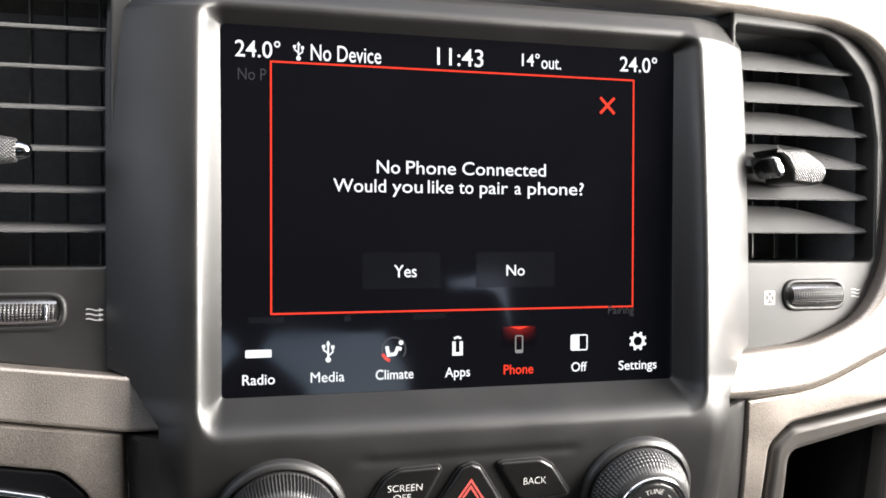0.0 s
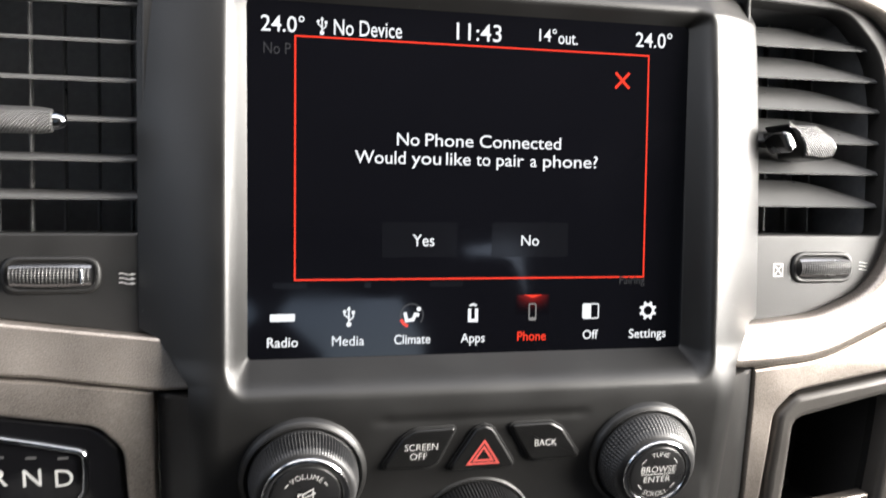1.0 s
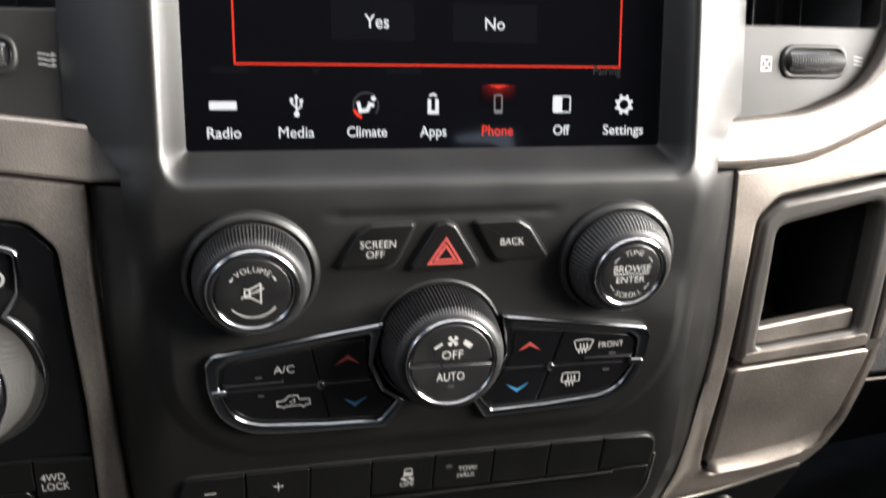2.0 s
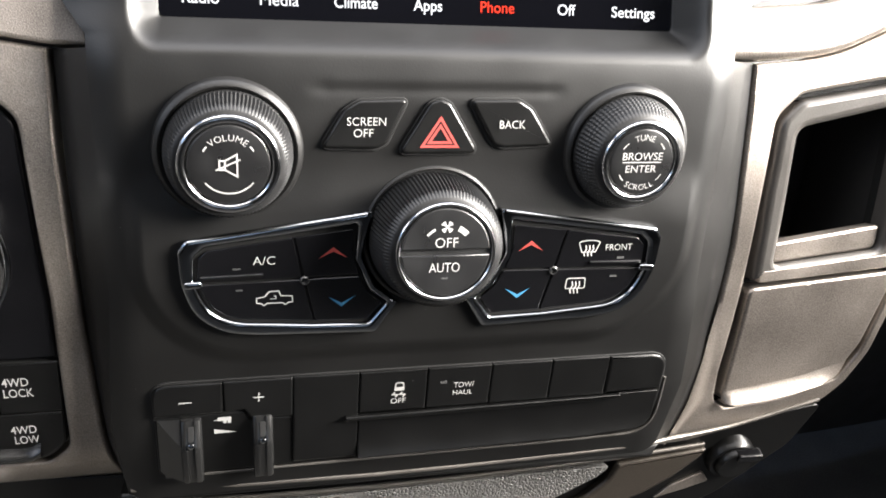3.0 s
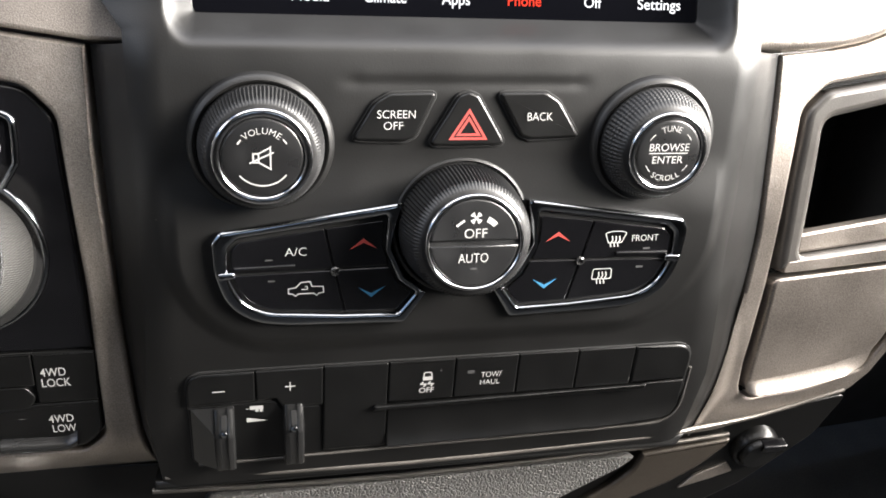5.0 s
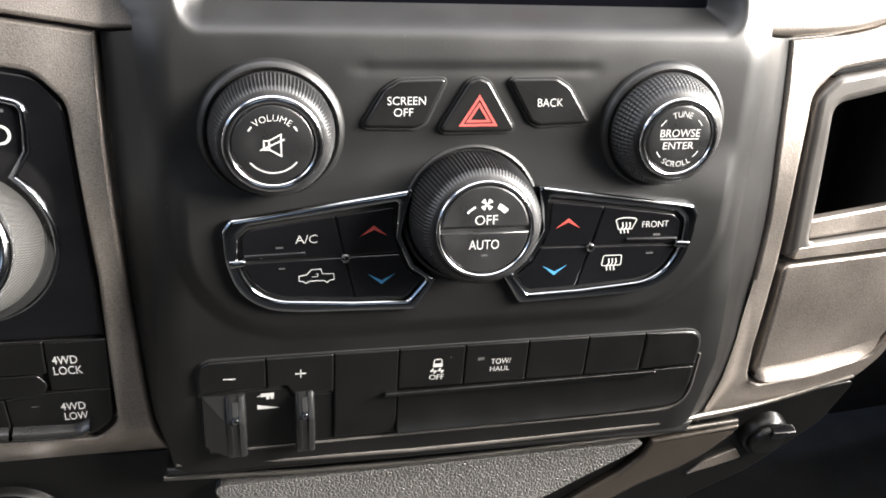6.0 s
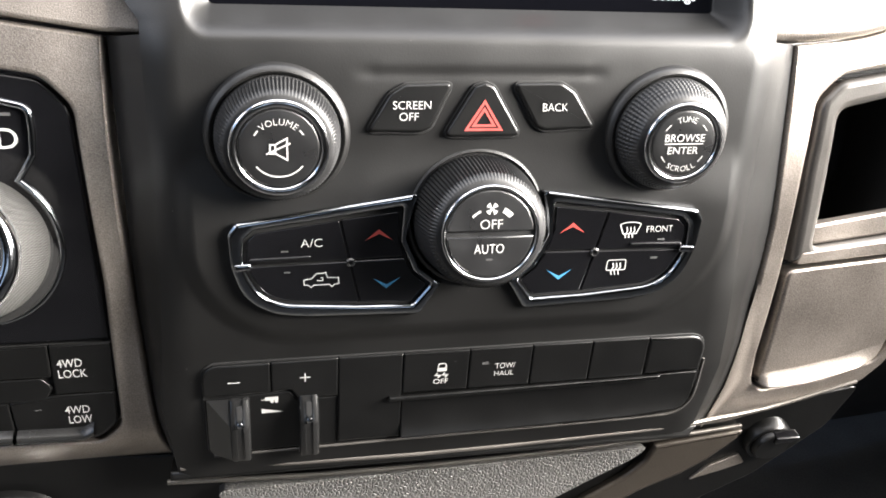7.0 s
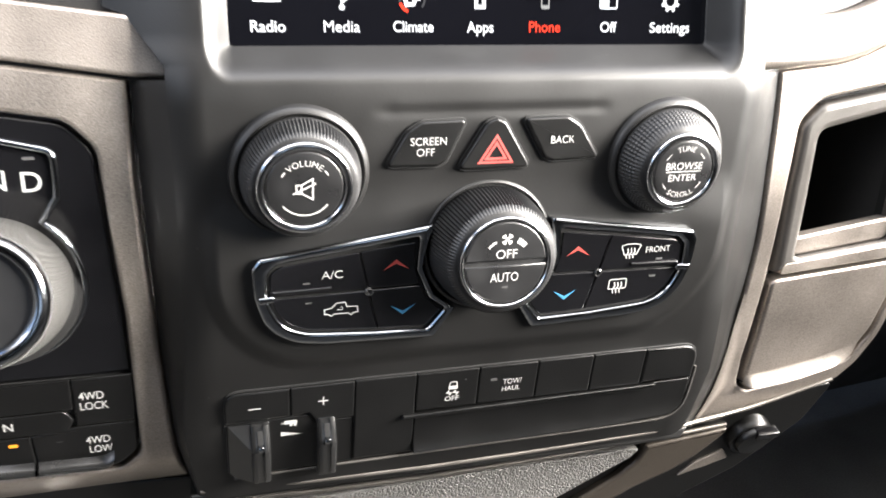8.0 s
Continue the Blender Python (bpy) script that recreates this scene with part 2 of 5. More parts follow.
def ccw(pts):
    area = sum(pts[i - 1].x * p.y - p.x * pts[i - 1].y for i, p in enumerate(pts))
    return pts if area > 0 else pts[::-1]


def inset(pts, d):
    """The outline moved inwards by d (outwards: minus); pts run counter-clockwise."""
    out, n = [], len(pts)
    for i, p in enumerate(pts):
        a, b = (p - pts[i - 1]), (pts[(i + 1) % n] - p)
        if a.length < 1e-9 or b.length < 1e-9:
            a = b = a if a.length > b.length else b
        na, nb = Vector((-a.y, a.x)).normalized(), Vector((-b.y, b.x)).normalized()
        m = na + nb
        m = m.normalized() if m.length > 1e-6 else na
        out.append(p + m * (d / max(m.dot(na), 0.5)))
    return out


def plate(outline, low, high, edge=0.0, holes=(), segs=3, cut=0.0, bm=None, tri=False):
    """A slab over an outline in (x, z), from low to high out of its surface, its rim rounded by edge. Points are (x, z, out)."""
    bm = bm or bmesh.new()
    rims = []
    for loop, sign in [(ccw(list(outline)), 1)] + [(ccw(list(h)), -1) for h in holes]:
        rings = [(0.0, low)]
        if edge:
            rings += [(edge * (1 - math.cos(math.pi / 2 * k / segs)), high - edge + edge * math.sin(math.pi / 2 * k / segs)) for k in range(segs + 1)]
        else:
            rings += [(0.0, high)]
        last = None
        for d, w in rings:
            ring = [bm.verts.new((p.x, p.y, w)) for p in (inset(loop, sign * d) if d else loop)]
            if last:
                for i in range(len(ring)):
                    bm.faces.new((last[i - 1], last[i], ring[i], ring[i - 1]))
            last = ring
        rims += [bm.edges.get((last[i - 1], last[i])) for i in range(len(last))]
    for e in rims:
        e.smooth = False
    if holes or tri:
        bmesh.ops.triangle_fill(bm, edges=rims, use_beauty=True, use_dissolve=False, normal=(0, 0, 1))
    else:
        bm.faces.new(last)
    if cut:
        zs = [p.y for p in outline]
        z = min(zs) + cut
        while z < max(zs):
            bmesh.ops.bisect_plane(bm, geom=bm.verts[:] + bm.edges[:] + bm.faces[:], plane_co=(0, z, 0), plane_no=(0, 1, 0))
            z += cut
    return bm


def drape(bm, form):
    """Lays (x, z, out) on a form, into the screen's frame."""
    for v in bm.verts:
        x, z, w = v.co
        v.co = (x, float(form(z)) - w, z)
    return bm


def stroke(points, width, closed=False, high=0.00012, bm=None):
    """A line of that width through (x, z) points, as thin print."""
    bm = bm or bmesh.new()
    pts = [Vector(p) for p in points]
    n = len(pts)
    left, right = [], []
    for i, p in enumerate(pts):
        a = p - pts[i - 1] if (i or closed) else pts[1] - p
        b = pts[(i + 1) % n] - p if (i < n - 1 or closed) else p - pts[i - 1]
        na, nb = Vector((-a.y, a.x)).normalized(), Vector((-b.y, b.x)).normalized()
        m = (na + nb).normalized() if (na + nb).length > 1e-6 else na
        d = m * (width / 2 / max(m.dot(na), 0.4))
        left.append(bm.verts.new((*(p + d), high)))
        right.append(bm.verts.new((*(p - d), high)))
    for i in range(n if closed else n - 1):
        j = (i + 1) % n
        bm.faces.new((left[i], right[i], right[j], left[j]))
    return bm


def filled(points, high=0.00012, bm=None):
    bm = bm or bmesh.new()
    pts = ccw([Vector(p) for p in points])
    v = [bm.verts.new((*p, high)) for p in pts]
    edges = [bm.edges.new((v[i - 1], v[i])) for i in range(len(v))]
    bmesh.ops.triangle_fill(bm, edges=edges, use_beauty=True, use_dissolve=False, normal=(0, 0, 1))
    return bm


def arc(cx, cz, r, a0, a1, n=24):
    return [(cx + r * math.cos(radians(a0 + (a1 - a0) * k / n)), cz + r * math.sin(radians(a0 + (a1 - a0) * k / n))) for k in range(n + 1)]


def disc(cx, cz, r, n=20):
    return arc(cx, cz, r, 0, 360 - 360 / n, n - 1)


def box(x0, z0, x1, z1):
    return [Vector((x0, z0)), Vector((x1, z0)), Vector((x1, z1)), Vector((x0, z1))]


def glyphs(text, bold=0.012, spacing=1.0):
    cu = bpy.data.curves.new("text", "FONT")
    cu.body, cu.offset, cu.resolution_u, cu.space_character = text, bold, 4, spacing
    tmp = bpy.data.objects.new("text", cu)
    scene.collection.objects.link(tmp)
    me = bpy.data.meshes.new_from_object(tmp)
    bm = bmesh.new()
    bm.from_mesh(me)
    bpy.data.objects.remove(tmp)
    bpy.data.meshes.remove(me)
    return bm


def text(words, x, z, width, height, bold=0.012, high=0.00015, shear=0.0, spacing=1.0):
    """Print whose ink is centred at (x, z) and fills width by height (either may be None)."""
    bm = glyphs(words, bold, spacing)
    xs, ys = [v.co.x for v in bm.verts], [v.co.y for v in bm.verts]
    w, h = max(xs) - min(xs), max(ys) - min(ys)
    sx = width / w if width else height / h
    sy = height / h if height else sx
    mx, my = (max(xs) + min(xs)) / 2, (max(ys) + min(ys)) / 2
    for v in bm.verts:
        dy = (v.co.y - my) * sy
        v.co = (x + (v.co.x - mx) * sx + shear * dy, z + dy, high)
    return bm


def round_text(words, cx, cz, r, mid, step, size, bold=0.012, high=0.00015, under=False):
    """Print set letter by letter round a circle; step: degrees a letter."""
    out = bmesh.new()
    wide = [{"M": 1.22, "W": 1.3, "O": 1.15, "L": 0.84, "E": 0.88, "S": 0.86, "T": 0.88, "N": 1.06}.get(ch, 1.0) for ch in words]
    for i, ch in enumerate(words):
        bm = text(ch, 0, 0, None, size, bold, high)
        a = mid + (sum(wide[:i]) + wide[i] / 2 - sum(wide) / 2) * step * (1 if under else -1)
        turn = radians(a + 90 if under else a - 90)
        m = Matrix.Translation((cx + r * math.cos(radians(a)), cz + r * math.sin(radians(a)), 0)) @ Matrix.Rotation(turn, 4, "Z")
        bm.transform(m)
        me = bpy.data.meshes.new("letter")
        bm.to_mesh(me)
        bm.free()
        out.from_mesh(me)
        bpy.data.meshes.remove(me)
    return out


def turned(profile, n=96, ribs=None, bm=None):
    """A turned body from (radius, out) pairs; ribs(angle, out) is added to the radius. Axis along out."""
    bm = bm or bmesh.new()
    last = None
    for r, w in profile:
        ring = []
        for k in range(n):
            a = 2 * math.pi * k / n
            rr = r + (ribs(a, w) if ribs else 0.0)
            ring.append(bm.verts.new((rr * math.cos(a), rr * math.sin(a), w)))
        if last:
            for k in range(n):
                bm.faces.new((last[k - 1], last[k], ring[k], ring[k - 1]))
        last = ring
    if profile[-1][0] > 1e-5:
        bm.faces.new(last)
    return bm


def tube(points, r, n=10, bm=None):
    """A rod of radius r along points in the screen's frame."""
    bm = bm or bmesh.new()
    pts = [Vector(p) for p in points]
    last = None
    for i, p in enumerate(pts):
        d = (pts[min(i + 1, len(pts) - 1)] - pts[max(i - 1, 0)]).normalized()
        a = d.cross(Vector((0, 1, 0))).normalized()
        b = d.cross(a)
        ring = [bm.verts.new(p + r * (math.cos(2 * math.pi * k / n) * a + math.sin(2 * math.pi * k / n) * b)) for k in range(n)]
        if last:
            for k in range(n):
                bm.faces.new((last[k - 1], last[k], ring[k], ring[k - 1]))
        else:
            bm.faces.new(ring)
        last = ring
    bm.faces.new(last)
    return bm


def frame_at(x, z, form, lift=0.0, tip=None):
    """A matrix from (x, z, out) about a point of a form, square to the form there."""
    y = float(form(z)) - lift
    slope = float(form(z + 0.002) - form(z - 0.002)) / 0.004 if tip is None else tip
    up = Vector((0, slope, 1)).normalized()
    right = Vector((1, 0, 0))
    out = right.cross(up)
    m = Matrix((right, up, out)).transposed().to_4x4()
    m.translation = (x, y, z)
    return m


def moved(bm, m):
    bm.transform(m)
    return bm


# ---- the cab round the dash (its own frame: metres from the cab floor) ----
def slab(name, pts, thick, mat, label, category, holes=(), turn=None, kind="structure"):
    """A flat wall over an outline, with openings through it."""
    bm = plate([Vector(p) for p in pts], -thick, 0.0, 0.0, holes=[[Vector(p) for p in h] for h in holes])
    ob = new(name, finish(bm, name, mat))
    ob.matrix_world = turn
    return tagged(ob, label, category, kind=kind)


slab("floor", box(-0.95, -2.3, 0.95, 1.0), 0.03, CARPET, "dark carpeted cab floor", "floor", turn=pose(0, 0, 0))
slab("ceiling", box(-0.95, -1.96, 0.95, 0.0), 0.03, HEADLINER, "pale grey cloth headliner over the cab", "ceiling", turn=pose(0, -0.36, 1.27, -6.2))
# roof line raised at the rear to fit the added streak slot
CAB_SIDE = [(-2.3, 0), (1.0, 0), (1.0, 1.27), (-0.36, 1.27), (-2.3, 1.50)]
SIDE_WINDOWS = [box(-0.95, 0.74, 0.08, 1.17)]
slab("wall_passenger", CAB_SIDE, 0.05, CLOTH, "grey cab side with a window opening", "wall", SIDE_WINDOWS, pose(0.90, 0, 0, 90, 0, 90))
slab("wall_driver", CAB_SIDE, 0.05, CLOTH, "grey cab side with a window opening", "wall", SIDE_WINDOWS, pose(-0.85, 0, 0, 90, 0, 90))
REAR_WINDOW = [(0.02, 1.18), (0.15, 1.06), (0.22, 0.90), (0.47, 0.88), (0.47, 1.10), (0.41, 1.23), (0.07, 1.235)]
REAR_WINDOW_DRIVER = [(-0.44, 0.88), (-0.20, 0.90), (-0.15, 1.06), (-0.03, 1.18), (-0.07, 1.235), (-0.44, 1.23)]
# unseen curved slot, added so the display reflects a bright streak of sky
STREAK_OPENING = [(0.880, 1.18), (0.876, 1.37), (0.84, 1.415), (0.74, 1.415), (0.61, 1.395), (0.63, 1.360), (0.74, 1.355), (0.78, 1.340), (0.800, 1.29), (0.815, 1.18)]
slab("wall_rear", box(-0.95, 0, 0.95, 1.48), 0.05, CLOTH, "grey rear cab wall with window openings round the headrests and an added slot for a display streak", "wall", [REAR_WINDOW, REAR_WINDOW_DRIVER, STREAK_OPENING], pose(0, -2.25, 0, 90))
slab("wall_front", box(-0.95, 0, 0.95, 0.80), 0.05, UNDER, "dark firewall below the windscreen", "wall", turn=pose(0, 0.75, 0, 90))
slab("windscreen_header", box(-0.95, -0.37, 0.95, -0.30), 0.03, HEADLINER, "pale grey headliner edge above the windscreen", "ceiling", turn=pose(0, 0, 1.26))
slab("ground", box(-60, -60, 60, 60), 0.05, ASPHALT, "grey asphalt ground outside the cab", "ground", turn=pose(0, 0, -0.55))


# ---- dashboard body behind the trim ----
def dash_body(prof):
    bm = bmesh.new()
    rows = []
    for k in range(61):
        x = -0.76 + 1.52 * k / 60
        bow = 0.05 * max(0.0, (abs(x) - 0.22) / 0.54) ** 2
        rows.append([bm.verts.new((x, y + bow, z)) for y, z in prof])
    for a, b in zip(rows, rows[1:]):
        for i in range(len(prof) - 1):
            bm.faces.new((a[i], a[i + 1], b[i + 1], b[i]))
    return bm


dash = solid("dashboard", dash_body([(0.066, -0.142), (0.095, -0.09), (0.098, -0.02), (0.098, 0.05), (0.095, 0.105), (0.052, 0.122), (0.075, 0.132), (0.15, 0.150), (0.50, 0.20)]), DASH_PAD, "grey grained dashboard body behind the centre stack", "dashboard", kind="structure", sharp=60)
# split from the dash body so its darker colour can stand in for shade
solid("lower_dash", dash_body([(0.50, -0.42), (0.40, -0.26), (0.30, -0.175), (0.10, -0.150), (0.066, -0.142)]), UNDER, "underside of the dashboard, darkened for the footwell's shade", "dashboard", kind="structure", sharp=60)

# ---- the centre stack: one moulded face with a deep frame round the screen ----
SCREEN_MID, SCREEN_X, SCREEN_LOW, SCREEN_HIGH = 0.0002, 0.0873, -0.0287, 0.1012
# half width of the face on the driver's and the passenger's side
_EDGE_Z = (-0.21, -0.17, -0.125, -0.105, -0.075, -0.036, -0.0197, -0.0172, 0.09, 0.115)
_EDGE_L = (0.1080, 0.1120, 0.1085, 0.1082, 0.1077, 0.1080, 0.1190, 0.1256, 0.1262, 0.1250)
_EDGE_R = (0.1060, 0.1120, 0.1090, 0.1085, 0.1080, 0.1080, 0.1184, 0.1250, 0.1240, 0.1222)
# where the passenger's flank meets the trim
_END_Z = (-0.2125, -0.2055, -0.182, -0.162, -0.142, -0.125, -0.112, -0.096, -0.08, -0.04)
_END_X = (0.1105, 0.1165, 0.1225, 0.1257, 0.1262, 0.1268, 0.1268, 0.1260, 0.1247, 0.1226)
SEAM = -0.0395  # the flanks end here, under the caps


def smooth(a, b, v):
    t = np.clip((v - a) / (b - a), 0, 1)
    return t * t * (3 - 2 * t)


def face_edge(x, z):
    return np.where(x < 0, np.interp(z, _EDGE_Z, _EDGE_L), np.interp(z, _EDGE_Z, _EDGE_R))


def stack_depth(x, z):
    """How deep the moulded face lies at (x, z); arrays."""
    ax = np.abs(x)
    # columns beside the screen, falling away from the crest
    u = np.maximum(ax - 0.0940, 0)
    column = -0.0138 + 0.0165 * (np.minimum(u, 0.034) / 0.0315) ** np.where(x > 0, 1.5, 1.65) + 0.006 * np.maximum(z - 0.106, 0) / 0.01 + 0.35 * np.maximum(z + 0.02, 0) ** 2
    base = face_y(z) + (column - face_y(z)) * smooth(-0.052, -0.026, z)
    # soft pod round the climate controls
    px, pz = np.maximum(ax - (0.096 - 0.034), 0), np.maximum(np.abs(z + 0.098) - (0.043 - 0.034), 0)
    pod = np.hypot(px, pz) - 0.034
    base = base - 0.0026 * (1 - smooth(-0.001, 0.006, pod)) * smooth(-0.075, -0.10, z)
    # lip over the row of three buttons
    lip = np.hypot(np.maximum(ax - 0.034, 0), (z + 0.0500))
    base = base + 0.0005 * np.exp(-(((z + 0.0515) / 0.0020) ** 2)) * (1 - smooth(0.036, 0.045, ax)) - 0.0002 * np.exp(-(lip / 0.003) ** 2)
    # broad rounded outer edge
    q = np.maximum(ax - (face_edge(x, z) - 0.0115), 0) / 0.0115
    base = base + 0.0046 * np.minimum(q, 1) ** 2 * (1 - smooth(-0.052, -0.026, z)) * (0.45 + 0.55 * smooth(-0.16, -0.10, z))
    # the recess that holds the screen
    dx = np.maximum(np.abs(x - SCREEN_MID) - SCREEN_X, 0) / 0.0094
    dz = np.maximum(SCREEN_LOW - z, 0) / 0.0135 + np.maximum(z - SCREEN_HIGH, 0) / 0.0085
    t = np.clip(np.hypot(dx, dz), 0, 1)
    ramp = (t - np.maximum(t - 0.45, 0) ** 2 / 1.1) / 0.725
    return 0.0012 + (base - 0.0012) * ramp


def grid_mesh(xs, zs, depth, keep):
    X, Z = np.meshgrid(xs, zs)
    # the outer strips follow the edge of the face
    ax = np.abs(X)
    X = np.where(ax > 0.094, np.sign(X) * (0.094 + (ax - 0.094) * (face_edge(X, Z) - 0.094) / (0.130 - 0.094)), X)
    Y = depth(X, Z)
    verts = np.stack([X.ravel(), Y.ravel(), Z.ravel()], 1)
    nx = len(xs)
    quads = []
    for j in range(len(zs) - 1):
        for i in range(nx - 1):
            if keep(xs[i], zs[j], xs[i + 1], zs[j + 1]):
                quads.append((j * nx + i, j * nx + i + 1, (j + 1) * nx + i + 1, (j + 1) * nx + i))
    me = bpy.data.meshes.new("bezel")
    me.from_pydata(verts.tolist(), [], quads)
    me.polygons.foreach_set("use_smooth", [True] * len(quads))
    return me


def in_stack(x0, z0, x1, z1):
    x, z = (x0 + x1) / 2, (z0 + z1) / 2
    return not (abs(x - SCREEN_MID) < SCREEN_X - 0.001 and SCREEN_LOW + 0.001 < z < SCREEN_HIGH - 0.001)


def flank(x_face, x_end, y_end, z0, z1):
    """A flat side wall from the face's edge back to the trim."""
    bm = bmesh.new()
    rows = []
    for k in range(81):
        z = z0 + (z1 - z0) * k / 80
        a, b = x_face(z), x_end(z)
        ya, yb = float(stack_depth(np.array(a), np.array(z))), y_end(z)
        rows.append([bm.verts.new((a + (b - a) * j, ya + (yb - ya) * j, z)) for j in (0, 0.04, 0.12, 0.5, 1.0)] + [bm.verts.new((b, yb + 0.012, z))])
    for p, q in zip(rows, rows[1:]):
        for j in range(5):
            bm.faces.new((p[j], p[j + 1], q[j + 1], q[j]))
    top = rows[-1]
    back = [bm.verts.new((v.co.x, v.co.y + 0.012, v.co.z)) for v in top]
    for j in range(5):
        bm.faces.new((top[j], top[j + 1], back[j + 1], back[j]))
    return bm


def end_y(z):
    """The passenger's flank comes forward towards its foot."""
    return float(side_y(z)) + 0.0012 - 0.005 * float(smooth(-0.14, -0.19, z))


stack = thing("centre_stack", 0, 0.03, -0.08, "dark grey moulded plastic centre stack in a dashboard", "dashboard panel")
_me = grid_mesh(np.linspace(-0.130, 0.130, 326), np.linspace(-0.203, 0.1140, 400), stack_depth, in_stack)
_me.materials.append(STACK_PLASTIC)
_me.transform(AT[stack].inverted())
_bz = new("bezel", _me)
_bz.parent = stack
part("flank", flank(lambda z: -float(np.interp(z, _EDGE_Z, _EDGE_L)), lambda z: -float(np.interp(z, (-0.203, -0.18, -0.135, -0.04), (0.1105, 0.1155, 0.1178, 0.1191))), lambda z: float(side_y(z)) + 0.0012, -0.203, SEAM - 0.0006), STACK_PLASTIC, stack, sharp=70)
part("flank", flank(lambda z: float(np.interp(z, _EDGE_Z, _EDGE_R)), lambda z: float(np.interp(z, _END_Z, _END_X)), end_y, -0.203, SEAM - 0.0006), STACK_PLASTIC, stack, sharp=70)
for _sign, _edge in ((-1, _EDGE_L), (1, _EDGE_R)):
    part("column_side", flank(lambda z: _sign * float(np.interp(z, _EDGE_Z, _edge)), lambda z: _sign * (float(np.interp(z, _EDGE_Z, _edge)) + 0.0012), lambda z: 0.016, SEAM, 0.1135), STACK_PLASTIC, stack, sharp=70)
# top edge of the frame, closing it back to the dash
bm = bmesh.new()
_rows = []
for k in range(66):
    x = -0.1250 + (0.1250 + 0.1222) * k / 65
    y = float(stack_depth(np.array(x), np.array(0.1140)))
    _rows.append([bm.verts.new(p) for p in ((x, y, 0.1140), (x, y + 0.0015, 0.1158), (x, y + 0.006, 0.1166), (x, 0.06, 0.121))])
for a, b in zip(_rows, _rows[1:]):
    for i in range(3):
        bm.faces.new((a[i], b[i], b[i + 1], a[i + 1]))
part("top_edge", bm, STACK_PLASTIC, stack)
part("lower_edge", drape(plate(rounded([(-0.112, -0.2005), (0.110, -0.2005), (0.106, -0.2062), (-0.112, -0.2045)]), -0.03, 0.0005, 0.0015), lambda z: 0.034 + 0 * z), STACK_PLASTIC, stack)

# ---- touchscreen ----
screen = thing("touchscreen", 0, 0.004, 0.037, "black glass touchscreen showing a pairing message in white text", "screen")
part("display_glass", drape(plate(rounded([(SCREEN_MID - SCREEN_X - 0.001, SCREEN_LOW - 0.001, 0.003), (SCREEN_MID + SCREEN_X + 0.001, SCREEN_LOW - 0.001, 0.003), (SCREEN_MID + SCREEN_X + 0.001, SCREEN_HIGH + 0.001, 0.003), (SCREEN_MID - SCREEN_X - 0.001, SCREEN_HIGH + 0.001, 0.003)]), -0.006, 0.0, 0.0004), flat_y), GLASS_BLACK, screen)


def ui(name, bm, mat, label=""):
    return part(name, drape(bm, flat_y), mat, screen, label)


ui("temperature_text", text("24.0°", -0.0750, 0.0937, 0.0156, 0.0062, 0.005), UI_WHITE, "lit white temperature reading")
ui("temperature_text", text("24.0°", 0.0726, 0.0959, 0.0161, 0.0062, 0.005), UI_WHITE, "lit white temperature reading")
ui("status_text", text("No Device", -0.0437, 0.0935, 0.0255, 0.0058, 0.004), UI_WHITE, "lit white status line")
ui("clock_text", text("11:43", -0.0008, 0.0947, 0.0179, 0.0066, 0.003), UI_WHITE, "lit white time")
ui("outside_text", text("14°", 0.0272, 0.0953, 0.0072, 0.0050, 0.006), UI_WHITE, "lit white outside temperature")
ui("outside_text", text("out.", 0.0356, 0.0941, 0.0082, 0.0040, 0.006), UI_WHITE)
ui("status_text", text("No P", -0.0770, 0.0847, 0.0098, 0.0042, 0.0), UI_GREY, "dim grey words behind the message")
ui("status_text", text("Pairing", 0.0655, -0.0018, 0.0112, 0.0042, 0.0), UI_GREY, "dim grey words behind the message")
def word_line(words, base_z, cap):
    """Words set one by one between their ends (x0, x1) on one base line."""
    out = bmesh.new()
    for word, x0, x1 in words:
        bm = glyphs(word, 0.004)
        xs = [v.co.x for v in bm.verts]
        k = (x1 - x0) / (max(xs) - min(xs))
        for v in bm.verts:
            v.co = (x0 + (v.co.x - min(xs)) * k, base_z + v.co.y * cap / 0.72, 0.00015)
        me = bpy.data.meshes.new("word")
        bm.to_mesh(me)
        bm.free()
        out.from_mesh(me)
        bpy.data.meshes.remove(me)
    return out


ui("message_text", word_line([("No", -0.0325, -0.0238), ("Phone", -0.0215, -0.0025), ("Connected", 0.0, 0.0335)], 0.0508, 0.0050), UI_WHITE, "lit white message line")
ui("message_text", word_line([("Would", -0.0484, -0.0291), ("you", -0.0268, -0.0153), ("like", -0.0133, -0.0035), ("to", -0.0013, 0.0044), ("pair", 0.0069, 0.0181), ("a", 0.0208, 0.0234), ("phone?", 0.0261, 0.0493)], 0.0438, 0.0050), UI_WHITE, "lit white message line")
for x0, x1 in ((-0.0379, -0.0085), (0.0055, 0.0372)):
    ui("soft_key", filled(box(x0, 0.0083, x1, 0.0218), 0.00006), UI_DARK, "faint grey soft key")
for x0, x1 in ((-0.0785, -0.0660), (-0.0445, -0.0420), (-0.0190, -0.0060)):
    ui("hidden_text", filled(box(x0, -0.0032, x1, -0.0010), 0.00006), UI_DARK, "barely lit bar of words behind the message")
ui("soft_key_text", text("Yes", -0.0218, 0.0148, 0.0086, 0.0046, 0.006), UI_WHITE)
ui("soft_key_text", text("No", 0.0213, 0.0148, 0.0074, 0.0042, 0.006), UI_WHITE)
